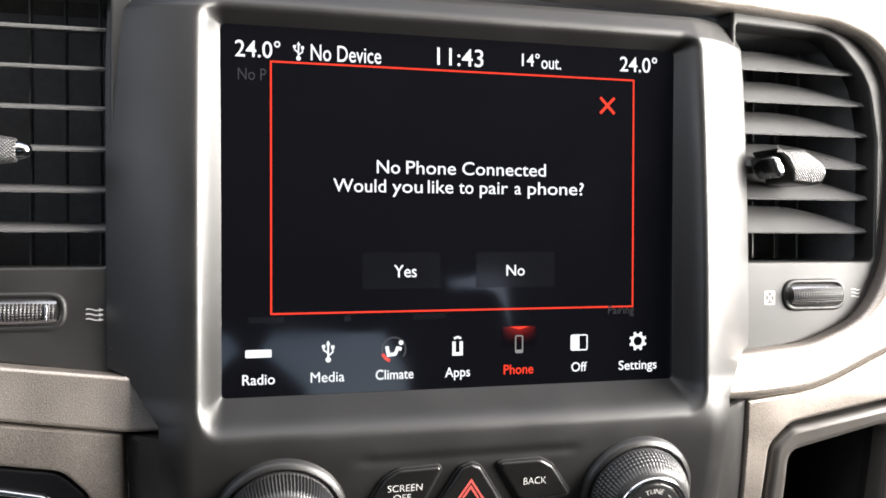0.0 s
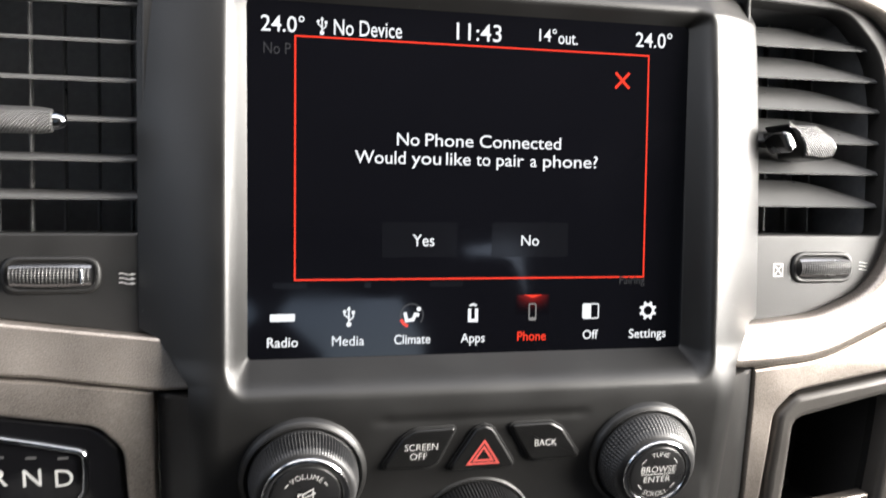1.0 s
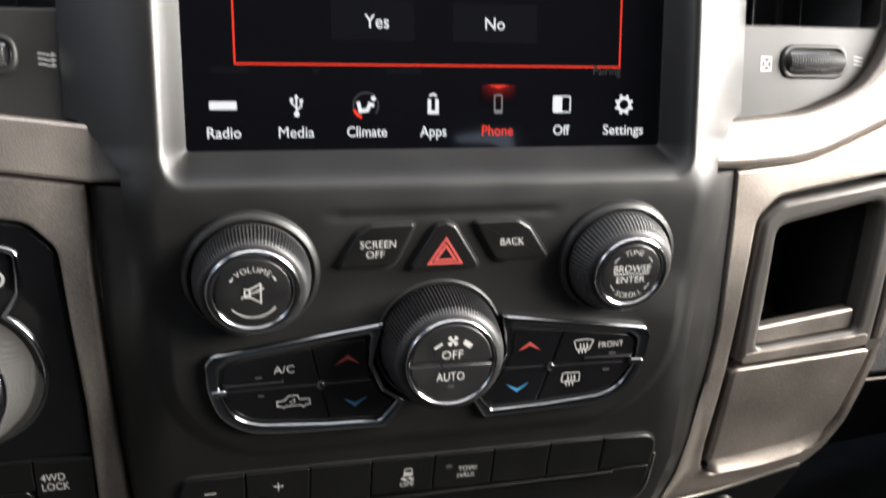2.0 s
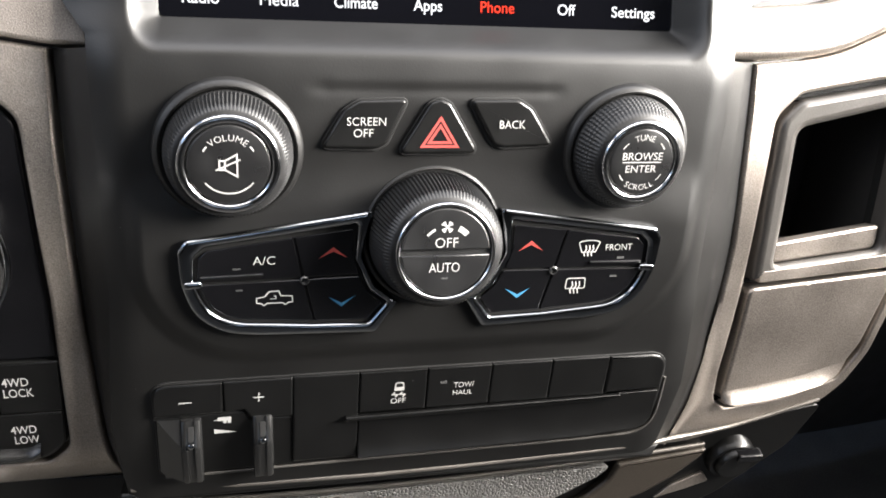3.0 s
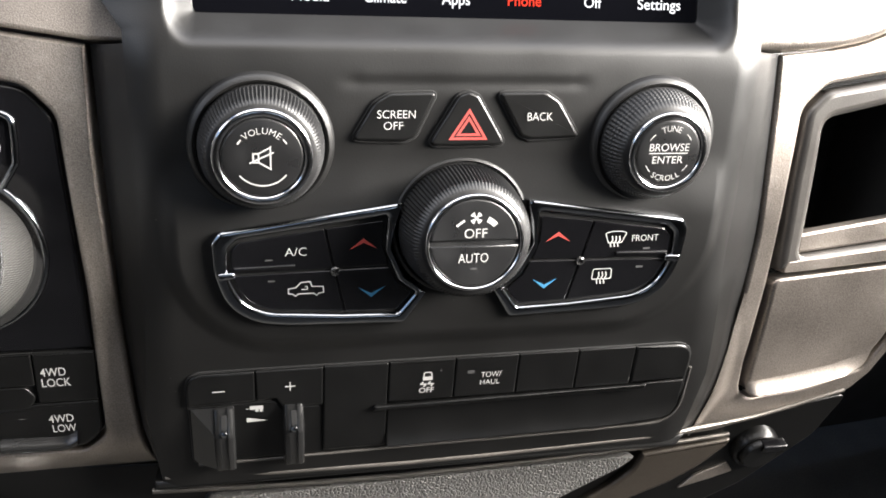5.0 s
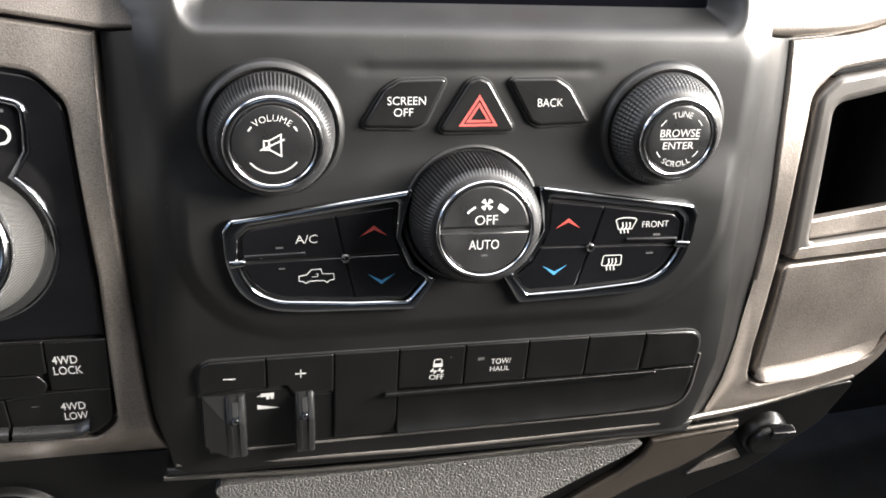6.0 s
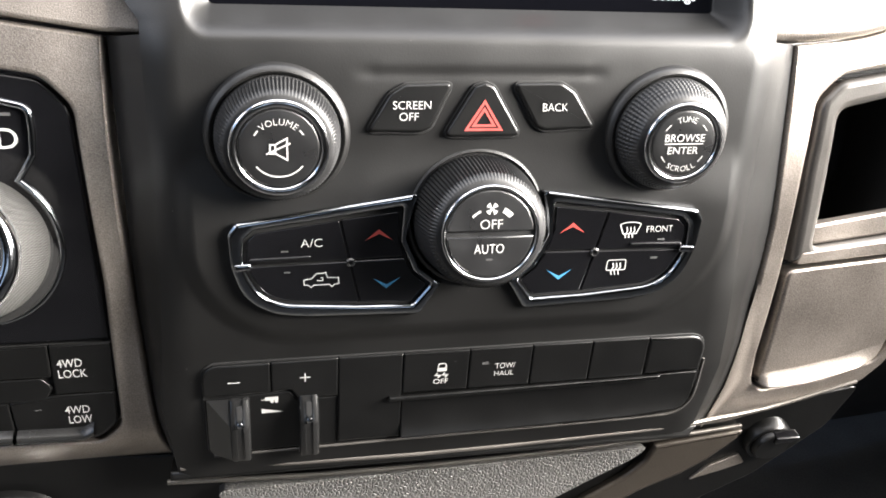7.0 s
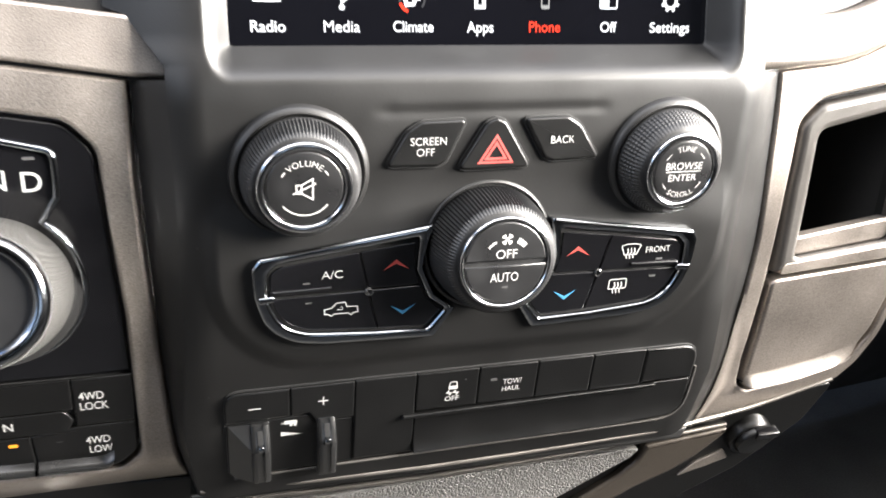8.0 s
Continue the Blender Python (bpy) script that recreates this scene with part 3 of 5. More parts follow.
ui("dialog_border", stroke(box(-0.0705, 0.0, 0.0705, 0.0895), 0.00062, True), UI_RED, "thin lit red border")
bm = stroke([(0.0562, 0.0760), (0.0622, 0.0822)], 0.0011)
ui("close_cross", stroke([(0.0562, 0.0822), (0.0622, 0.0760)], 0.0011, bm=bm, high=0.00016), UI_RED, "lit red cross")
for word, x, w, mat in (("Radio", -0.0749, 0.0113, UI_WHITE), ("Media", -0.0505, 0.0122, UI_WHITE), ("Climate", -0.0258, 0.0142, UI_WHITE), ("Apps", -0.0017, 0.0098, UI_WHITE), ("Phone", 0.0226, 0.0120, UI_RED), ("Off", 0.0477, 0.0066, UI_WHITE), ("Settings", 0.0729, 0.0166, UI_WHITE)):
    ui("menu_text", text(word, x, -0.0232 if word not in ("Apps", "Settings") else -0.0239, w, 0.0037 if word not in ("Apps", "Settings") else 0.0049, 0.0 if word == "Media" else 0.008), mat, "lit red menu word" if mat is UI_RED else "lit white menu word")


def usb_icon(x, z, s):
    bm = stroke([(x, z - 4.2 * s), (x, z + 3.4 * s)], 0.8 * s)
    filled([(x - 1.1 * s, z + 3.0 * s), (x + 1.1 * s, z + 3.0 * s), (x, z + 5.0 * s)], bm=bm)
    filled(disc(x, z - 4.2 * s, 1.3 * s, 14), 0.00016, bm)
    stroke([(x, z - 2.4 * s), (x + 2.2 * s, z - 0.6 * s), (x + 2.2 * s, z + 1.0 * s)], 0.7 * s, bm=bm, high=0.00014)
    stroke([(x, z - 1.2 * s), (x - 2.2 * s, z + 0.6 * s), (x - 2.2 * s, z + 1.8 * s)], 0.7 * s, bm=bm, high=0.00014)
    filled(box(x + 1.4 * s, z + 1.0 * s, x + 3.0 * s, z + 2.6 * s), bm=bm)
    return filled(disc(x - 2.2 * s, z + 2.2 * s, 0.9 * s, 12), bm=bm)


ui("usb_icon", usb_icon(-0.0608, 0.0938, 0.00064), UI_WHITE)
ui("media_icon", usb_icon(-0.0503, -0.0138, 0.00075), UI_WHITE)
ui("radio_icon", filled(rounded([(-0.0795, -0.0154, 0.0004), (-0.0704, -0.0154, 0.0004), (-0.0704, -0.0126, 0.0004), (-0.0795, -0.0126, 0.0004)], 3)), UI_WHITE, "small lit white bar")
ui("climate_ring", stroke(arc(-0.0261, -0.0140, 0.0044, -40, 195, 30), 0.0007), UI_GREY, "dim ring round the seat symbol")
ui("climate_ring", stroke(arc(-0.0261, -0.0140, 0.0044, 200, 250, 8), 0.0011), UI_RED, "lit red end of the ring")
bm = stroke([(-0.0288, -0.0128), (-0.0281, -0.0160), (-0.0256, -0.0157), (-0.0247, -0.0136), (-0.0232, -0.0140)], 0.0013)
ui("climate_icon", filled(disc(-0.0234, -0.0116, 0.0009, 14), 0.00016, bm), UI_WHITE, "lit white seat symbol")
ui("apps_icon", stroke([(-0.0031, -0.0118), (-0.0031, -0.0165), (-0.0003, -0.0165), (-0.0003, -0.0118)], 0.0013), UI_WHITE, "lit white block symbol")
ui("apps_icon", stroke([(-0.0031, -0.0107), (-0.0017, -0.0101), (-0.0003, -0.0107)], 0.0008), UI_WHITE)
ui("tab_glow", filled(box(0.0158, -0.0145, 0.0300, -0.0068), 0.00005), UI_FADE, "red glow under the lit tab")
ui("tab_mark", filled([(0.0190, -0.0068), (0.0268, -0.0068), (0.0229, -0.0079)], 0.0001), UI_RED)
ui("phone_icon", stroke(rounded([(0.0214, -0.0168, 0.0005), (0.0242, -0.0168, 0.0005), (0.0242, -0.0104, 0.0005), (0.0214, -0.0104, 0.0005)], 3), 0.0005, True), UI_DIM, "dim white phone symbol")
ui("phone_icon", filled(box(0.0216, -0.0168, 0.0240, -0.0157), 0.00012), UI_DIM)
bm = stroke(rounded([(0.0443, -0.0166, 0.0006), (0.0510, -0.0166, 0.0006), (0.0510, -0.0108, 0.0006), (0.0443, -0.0108, 0.0006)], 3), 0.0005, True)
ui("off_icon", filled(box(0.0443, -0.0166, 0.0478, -0.0108), bm=bm), UI_WHITE)
bm = stroke(disc(0.0729, -0.0139, 0.0024, 28), 0.0011, True)
for k in range(8):
    a = radians(45 * k + 22.5)
    stroke([(0.0729 + 0.0026 * math.cos(a), -0.0139 + 0.0026 * math.sin(a)), (0.0729 + 0.0038 * math.cos(a), -0.0139 + 0.0038 * math.sin(a))], 0.0011, bm=bm, high=0.00015)
ui("gear_icon", bm, UI_WHITE)


# ---- knobs ----
def knob(name, x, z, tip, label, collar, grip, ring, cap, rise, ribs, n, caps=None, lift=0.0):
    """A collar on the face, a ribbed grip, a chrome ring and a cap. Returns the thing, its frame and the cap's height."""
    t = thing(name, x, float(face_y(z)), z, label, "knob")
    m = frame_at(x, z, face_y, lift, tip)
    if collar:
        prof = [(collar + 0.001, -0.004), (collar, 0.0008), (collar - 0.0006, 0.0018), (collar - 0.0018, 0.0024), (collar - 0.0027, 0.0018), (grip + 0.0006, -0.001)]
        part("collar", moved(turned(prof, 120), m), STACK_PLASTIC, t)
    g1 = ring + 0.0013
    prof = [(grip + 0.0004, -0.003), (grip + 0.0004, 0.0020), (grip, 0.0024)]
    for k in range(25):
        w = 0.0030 + (rise - 0.0065) * k / 24
        prof.append((grip - (grip - g1) * (k / 24) ** 1.6 * 0.55, w))
    prof += [(g1 + 0.0006, rise - 0.0020), (g1 - 0.0004, rise - 0.0010), (ring - 0.001, rise - 0.0010)]
    part("grip", moved(turned(prof, n, lambda a, w: ribs(a, w) if 0.0028 < w < rise - 0.0032 else 0.0), m), RUBBER, t, "finely ribbed dark grip", sharp=60)
    mid, half = (ring + cap + 0.0002) / 2, (ring - cap - 0.0002) / 2
    prof = [(ring, rise - 0.0030)] + [(mid + half * math.cos(radians(a)), rise - 0.0006 + 0.0010 * math.sin(radians(a))) for a in range(0, 181, 15)] + [(cap + 0.0002, rise - 0.0025)]
    part("ring", moved(turned(prof, 120), m), SATIN_CHROME, t, "polished chrome ring", sharp=60)
    return t, m, rise


def cap_disc(t, m, r, rise, name="cap"):
    prof = [(r, rise - 0.004), (r, rise - 0.0006), (r - 0.0003, rise - 0.0002), (r - 0.0009, rise), (r * 0.5, rise - 0.0001), (0.0, rise - 0.0001)]
    return part(name, moved(turned(prof, 96), m), KNOB_CAP, t, sharp=60)


def on_cap(t, m, rise, name, bm, mat=PRINT, label=""):
    for v in bm.verts:
        v.co.z += rise
    return part(name, moved(bm, m), mat, t, label)


straight = lambda count, amp: (lambda a, w: amp * math.cos(count * a))
TIP = -0.27
vol, vm, vr = knob("volume_knob", -0.0678, -0.0711, TIP, "round black volume knob with chrome ring, set in the stack", 0.0232, 0.0196, 0.0155, 0.0126, 0.0136, straight(100, 0.00030), 600)
cap_disc(vol, vm, 0.0126, vr)
on_cap(vol, vm, vr, "legend", round_text("VOLUME", 0, 0, 0.0086, 90, 14.0, 0.0020, -0.004), label="white word on the cap")
bm = stroke(arc(0, 0, 0.0086, 137, 149, 4), 0.0005)
stroke(arc(0, 0, 0.0086, 31, 43, 4), 0.0005, bm=bm)
on_cap(vol, vm, vr, "legend", stroke(arc(0, 0, 0.0090, 218, 322, 30), 0.0005, bm=bm), label="white arc on the cap")
bm = stroke([(0.0024, 0.0034), (0.0024, -0.0036), (-0.0012, -0.0014), (-0.0012, 0.0014)], 0.0005, True)
stroke([(-0.0012, 0.0014), (-0.0028, 0.0014), (-0.0028, -0.0014), (-0.0012, -0.0014)], 0.0005, True, bm=bm, high=0.00014)
on_cap(vol, vm, vr, "mute_symbol", stroke([(-0.0040, -0.0016), (0.0034, 0.0018)], 0.0005, bm=bm, high=0.00016))

knurl = lambda a, w: 0.00032 * math.cos(40 * a + w * 2100) * math.cos(40 * a - w * 2100)
tun, tm, tr = knob("tune_knob", 0.0676, -0.0714, TIP, "round black tuning knob with knurled grip and chrome ring", 0.0232, 0.0196, 0.0143, 0.0118, 0.0135, knurl, 600)
cap_disc(tun, tm, 0.0118, tr)
on_cap(tun, tm, tr, "legend", round_text("TUNE", 0, 0, 0.0087, 90, 13.5, 0.0020, -0.004), label="white word on the cap")
on_cap(tun, tm, tr, "legend", round_text("SCROLL", 0, 0, 0.0089, 270, 12.5, 0.0020, -0.004, under=True), label="white word on the cap")
on_cap(tun, tm, tr, "legend", text("BROWSE", 0, 0.0021, 0.0146, 0.0027, 0.002), label="white word on the cap")
on_cap(tun, tm, tr, "legend", text("ENTER", 0, -0.0023, 0.0113, 0.0025, 0.002), label="white word on the cap")
bm = stroke([(-0.0071, 0.0), (0.0071, 0.0)], 0.00038)
for a in (140, 40, 218, 322):
    stroke(arc(0, 0, 0.0088, a - 9, a + 9, 6), 0.00035, bm=bm)
on_cap(tun, tm, tr, "legend", bm, label="white lines on the cap")

fan, fm, fr = knob("fan_knob", -0.0008, -0.1000, -0.145, "large round black fan knob with chrome ring and two push halves", 0.0, 0.0222, 0.0167, 0.0150, 0.0225, straight(104, 0.00028), 624)
part("flange", moved(turned([(0.0248, -0.004), (0.0248, 0.0020), (0.0243, 0.0032), (0.0235, 0.0034), (0.0229, 0.0026), (0.0224, -0.002)], 120), fm), STACK_PLASTIC, fan, sharp=60)
for a0, a1, off in ((3.0, 177.0, 0.0), (183.0, 357.0, 0.0)):
    pts = [Vector(p) for p in arc(0, 0, 0.0149, a0, a1, 40)]
    part("push_half", moved(plate(pts, fr - 0.006, fr, 0.0007), fm), KNOB_CAP, fan)
part("gap", moved(turned([(0.0149, fr - 0.006), (0.0149, fr - 0.0022), (0, fr - 0.0022)], 64), fm), GAP_SHADE, fan)
on_cap(fan, fm, fr, "legend", text("OFF", 0, 0.0034, 0.0076, 0.0032, -0.004), label="white word OFF")
on_cap(fan, fm, fr, "legend", text("AUTO", -0.0005, -0.0050, 0.0102, 0.0032, -0.003), label="white word AUTO")
bm = filled(disc(0, 0.0086, 0.0006, 10))
for k in range(4):
    a = 90 * k + 20
    filled([(0, 0.0086), *arc(0, 0.0086, 0.0021, a, a + 50, 5)], bm=bm)
filled([*arc(0, 0.0, 0.0080, 42, 64, 6), *arc(0, 0.0, 0.0099, 64, 42, 6)], bm=bm)
filled([*arc(0, 0.0, 0.0083, 116, 138, 6), *arc(0, 0.0, 0.0091, 138, 116, 6)], bm=bm)
on_cap(fan, fm, fr, "fan_symbol", bm)
on_cap(fan, fm, fr, "indicator", filled(box(-0.0014, -0.0090, 0.0008, -0.0084)), PRINT_DIM)


# ---- push buttons on the face ----
def face_button(name, corners, label, high=0.0021, edge=0.0009, mat=None, category="button", gap=0.0008, form=face_y):
    """A button on a black plate that stands in for the shaded gap round it."""
    pts = ccw(rounded(corners))
    cx, cz = sum(p.x for p in pts) / len(pts), sum(p.y for p in pts) / len(pts)
    t = thing(name, cx, float(form(cz)), cz, label, category)
    part("surround", drape(plate(inset(pts, -gap), -0.004, 0.0009, 0.0003, segs=2, cut=0.004), form), GAP_SHADE, t)
    part("cap", drape(plate(pts, -0.003, high, edge), form), mat or BUTTON_BLACK, t)
    return t


def printed(t, name, bm, form=face_y, lift=0.0022, mat=PRINT, label=""):
    for v in bm.verts:
        v.co.z += lift
    return part(name, drape(bm, form), mat, t, label)


b = face_button("screen_off_button", [(-0.0392, -0.0700, 0.0015), (-0.0318, -0.0580, 0.006), (-0.0268, -0.0550, 0.004), (-0.0113, -0.0545, 0.0015), (-0.0180, -0.0690, 0.004), (-0.0215, -0.0705, 0.003)], "black slanted push button lettered in white")
printed(b, "legend", text("SCREEN", -0.0247, -0.0616, 0.0126, 0.0026, -0.006), label="white word SCREEN")
printed(b, "legend", text("OFF", -0.0256, -0.0653, 0.0064, 0.0026, -0.006), label="white word OFF")
b = face_button("hazard_button", [(-0.0138, -0.0720, 0.0018), (-0.0038, -0.0556, 0.003), (-0.0004, -0.0544, 0.002), (0.0028, -0.0556, 0.003), (0.0134, -0.0720, 0.0018)], "black triangular hazard button with a red triangle", high=0.0023)
bm = stroke([(-0.0062, -0.0697), (0.0057, -0.0697), (-0.0003, -0.0605)], 0.00085, True)
stroke([(-0.0038, -0.0684), (0.0033, -0.0684), (-0.0003, -0.0630)], 0.00085, True, bm=bm)
printed(b, "triangle", bm, mat=RED, lift=0.0023, label="double red outline triangle")
b = face_button("back_button", [(0.0096, -0.0546, 0.0015), (0.0262, -0.0544, 0.005), (0.0311, -0.0573, 0.006), (0.0390, -0.0686, 0.0012), (0.0380, -0.0696, 0.001), (0.0218, -0.0702, 0.003), (0.0184, -0.0690, 0.003)], "black slanted push button lettered in white")
printed(b, "legend", text("BACK", 0.0244, -0.0625, 0.0089, 0.0027, -0.006, shear=-0.06), label="white word BACK")

# ---- climate panels either side of the fan knob ----


def by_side(pts, s):
    return [(s * p[0], *p[1:]) for p in pts]


OUTER = [(0.0222, -0.0908, 0.0005), (0.0826, -0.0994, 0.003), (0.0854, -0.1032, 0.003), (0.0850, -0.1145, 0.03), (0.0812, -0.1262, 0.03), (0.0722, -0.1330, 0.03), (0.0600, -0.1346, 0.05), (0.0195, -0.1358, 0.003), (0.0120, -0.1240, 0.0005), (0.0200, -0.1182, 0.003), (0.0256, -0.1075, 0.004)]
INNER = [(0.0270, -0.0952, 0.001), (0.0765, -0.1020, 0.003), (0.0800, -0.1052, 0.003), (0.0806, -0.1145, 0.03), (0.0755, -0.1250, 0.03), (0.0680, -0.1290, 0.03), (0.0420, -0.1310, 0.05), (0.0222, -0.1316, 0.002), (0.0162, -0.1240, 0.001), (0.0226, -0.1190, 0.003), (0.0276, -0.1075, 0.004)]
KEYPAD = [
    ("warmer_key", [(0.0282, -0.0970, 0.001), (0.0478, -0.0994, 0.0004), (0.0446, -0.1137, 0.0004), (0.0261, -0.1134, 0.001), (0.0284, -0.1056, 0.003)]),
    ("front_key", [(0.0484, -0.0995, 0.0004), (0.0760, -0.1032, 0.003), (0.0790, -0.1060, 0.002), (0.0794, -0.1144, 0.001), (0.0452, -0.1138, 0.0004)]),
    ("cooler_key", [(0.0257, -0.1141, 0.001), (0.0444, -0.1144, 0.0004), (0.0408, -0.1300, 0.0004), (0.0228, -0.1306, 0.002), (0.0176, -0.1244, 0.001), (0.0230, -0.1195, 0.003)]),
    ("rear_key", [(0.0450, -0.1145, 0.0004), (0.0793, -0.1151, 0.001), (0.0747, -0.1243, 0.03), (0.0674, -0.1281, 0.03), (0.0414, -0.1300, 0.0004)]),
]
LIFT = 0.0026  # the pod's bulge


def pod_y(z):
    return face_y(z) - LIFT


for s, side in ((1, "right"), (-1, "left")):
    t = thing("climate_panel", 0.05 * s, float(pod_y(-0.115)), -0.115, "gloss black climate key panel in a chrome frame", "control panel", group="climate panels by the fan knob")
    part("frame", drape(plate(rounded(by_side(OUTER, s)), -0.003, 0.0030, 0.0017, holes=[rounded(by_side(INNER, s))], segs=6), pod_y), CHROME, t, "polished chrome frame", sharp=50)
    part("backing", drape(plate(inset(ccw(rounded(by_side(OUTER, s))), 0.0012), -0.002, 0.0006), pod_y), GAP_SHADE, t)
    for nm, pts in KEYPAD:
        if s < 0:
            nm = {"front_key": "air_conditioning_key", "rear_key": "recirculation_key"}.get(nm, nm)
        k = part(nm, drape(plate(rounded(by_side(pts, s)), 0.0, 0.0015, 0.0004), pod_y), PIANO, t)
    part("sensor", moved(turned([(0.0017, 0.0), (0.0017, 0.0018), (0.0013, 0.0022), (0.0009, 0.0014), (0, 0.0012)], 24), frame_at(0.0446 * s, -0.1144, pod_y)), LENS, t)
    part("finger_ridge", drape(plate(rounded([(s * 0.0580, -0.1116, 0.0006), (s * 0.0785, -0.1120, 0.0006), (s * 0.0785, -0.1136, 0.0006), (s * 0.0580, -0.1130, 0.0006)]), 0.0, 0.0026, 0.0007), pod_y), PIANO, t)
    part("clip", drape(plate(rounded([(s * 0.0775, -0.1160, 0.0010), (s * 0.0835, -0.1166, 0.0010), (s * 0.0838, -0.1136, 0.0010), (s * 0.0780, -0.1134, 0.0010)]), 0.0, 0.0034, 0.0012, segs=4), pod_y), CHROME, t)
    def key_print(name, bm, mat=PRINT, label=""):
        return printed(t, name, bm, pod_y, 0.0015, mat, label)
    key_print("arrow", filled([(s * 0.0302, -0.1071), (s * 0.0350, -0.1032), (s * 0.0399, -0.1072), (s * 0.0350, -0.1048)]), RED, "red upward arrow")
    key_print("arrow", filled([(s * 0.0270, -0.1211), (s * 0.0319, -0.1251), (s * 0.0366, -0.1212), (s * 0.0319, -0.1236)]), BLUE, "blue downward arrow")
    if s > 0:
        key_print("legend", text("FRONT", 0.0690, -0.1067, 0.0104, 0.0024, -0.006, shear=-0.10), label="white word FRONT")
        x, z = 0.0573, -0.1068
        bm = stroke([(x - 0.0040, z + 0.0020), *[(x + 0.0040 * math.cos(radians(a)), z + 0.0020 + 0.0010 * math.sin(radians(a))) for a in range(165, 14, -15)], (x + 0.0040, z + 0.0020), (x + 0.0026, z - 0.0014), (x - 0.0026, z - 0.0014)], 0.0004, True)
        for dx in (-0.0014, 0.0, 0.0014):
            stroke([(x + dx, z - 0.0030), (x + dx - 0.0004, z - 0.0016), (x + dx + 0.0004, z - 0.0004), (x + dx, z + 0.0012)], 0.0005, bm=bm, high=0.00016)
        key_print("defrost_symbol", bm)
        x, z = 0.0540, -0.1217
        bm = stroke(rounded([(x - 0.0038, z - 0.0006, 0.0006), (x + 0.0038, z - 0.0006, 0.0006), (x + 0.0036, z + 0.0034, 0.0008), (x - 0.0036, z + 0.0034, 0.0008)], 3), 0.0004, True)
        for dx in (-0.0014, 0.0, 0.0014):
            stroke([(x + dx, z - 0.0026), (x + dx - 0.0004, z - 0.0010), (x + dx + 0.0004, z + 0.0006), (x + dx, z + 0.0022)], 0.0005, bm=bm, high=0.00016)
        key_print("defrost_symbol", bm)
        key_print("indicator", filled(box(0.0688, -0.1112, 0.0716, -0.1104)), PRINT_DIM)
        key_print("indicator", filled(box(0.0672, -0.1184, 0.0700, -0.1176)), PRINT_DIM)
    else:
        key_print("legend", text("A/C", -0.0578, -0.1072, 0.0073, 0.0029, -0.008), label="white letters A/C")
        x, z = -0.0545, -0.1212
        pts = [(-0.0060, -0.0012), (-0.0060, 0.0006), (-0.0034, 0.0010), (-0.0018, 0.0028), (0.0014, 0.0030), (0.0020, 0.0012), (0.0058, 0.0010), (0.0060, -0.0012), (0.0044, -0.0014), (0.0036, -0.0022), (0.0026, -0.0014), (-0.0026, -0.0014), (-0.0036, -0.0022), (-0.0046, -0.0014)]
        bm = stroke([(x + a, z + c) for a, c in pts], 0.0004, True)
        stroke([(x - 0.0016, z + 0.0002), (x + 0.0004, z + 0.0002), (x + 0.0004, z + 0.0012), (x - 0.0004, z + 0.0012)], 0.0003, bm=bm, high=0.00016)
        key_print("truck_symbol", bm)
        key_print("indicator", filled(box(-0.0680, -0.1102, -0.0655, -0.1096)), PRINT_DIM)
        key_print("indicator", filled(box(-0.0672, -0.1178, -0.0650, -0.1172)), PRINT_DIM)

# ---- bank of switches ----
bank = thing("switch_bank", 0, float(face_y(-0.17)), -0.172, "black bank of switches with a trailer brake control and narrow shelf", "switch panel")
BANK = [(-0.0978, -0.1520, 0.007), (0.1016, -0.1526, 0.0090), (0.1010, -0.1898, 0.016), (0.0700, -0.1912, 0.05), (-0.0225, -0.1918, 0.001), (-0.0480, -0.1918, 0.001), (-0.0978, -0.1925, 0.004)]
part("surround", drape(plate(rounded(BANK), -0.005, 0.0006, 0.0005, cut=0.01), face_y), GAP_SHADE, bank)
# plastic rim in a paler metallic colour that stands in for its highlight
part("bank_rim", tube([(x, float(face_y(z)) - 0.0004, z) for x, z in [(-0.0950, -0.1932), (-0.0153, -0.1928), (0.0461, -0.1928), (0.0713, -0.1926)] + [tuple(p) for p in rounded([(0.0713, -0.1926), (0.1019, -0.1918, 0.016), (0.1022, -0.1650)], 10)[1:]]], 0.0006), RIM_DARK, bank, "thin rim under the switches, paler for its edge highlight")
SEAMS = [-0.0240, 0.0016, 0.0267, 0.0512, 0.0752]
for a, c in zip(SEAMS[:4], SEAMS[1:]):
    part("switch", drape(plate(rounded([(a + 0.00015, -0.1706, 0.0004), (c - 0.00015, -0.1706, 0.0004), (c - 0.00015, -0.1530, 0.0004), (a + 0.00015, -0.1529, 0.0004)]), 0.0, 0.0022, 0.0006, cut=0.008), face_y), BUTTON_BLACK, bank)
part("switch", drape(plate(rounded([(0.07535, -0.1706, 0.0004), (0.1003, -0.1702, 0.001), (0.1007, -0.1535, 0.0080), (0.07535, -0.1531, 0.0004)]), 0.0, 0.0022, 0.0012, cut=0.008), face_y), BUTTON_BLACK, bank)
part("blank_cover", drape(plate(rounded([(-0.0482, -0.1905, 0.0006), (-0.02415, -0.1906, 0.0006), (-0.02415, -0.1529, 0.0006), (-0.0482, -0.1527, 0.0006)]), 0.0, 0.0020, 0.0006, cut=0.008), face_y), BUTTON_BLACK, bank)
bm = plate(rounded([(-0.0239, -0.1906, 0.0006), (0.0700, -0.1899, 0.05), (0.0998, -0.1880, 0.0145), (0.1002, -0.1708, 0.001), (-0.0237, -0.1722, 0.0006)]), 0.0, 0.0012, 0.0005, cut=0.0016, tri=True)
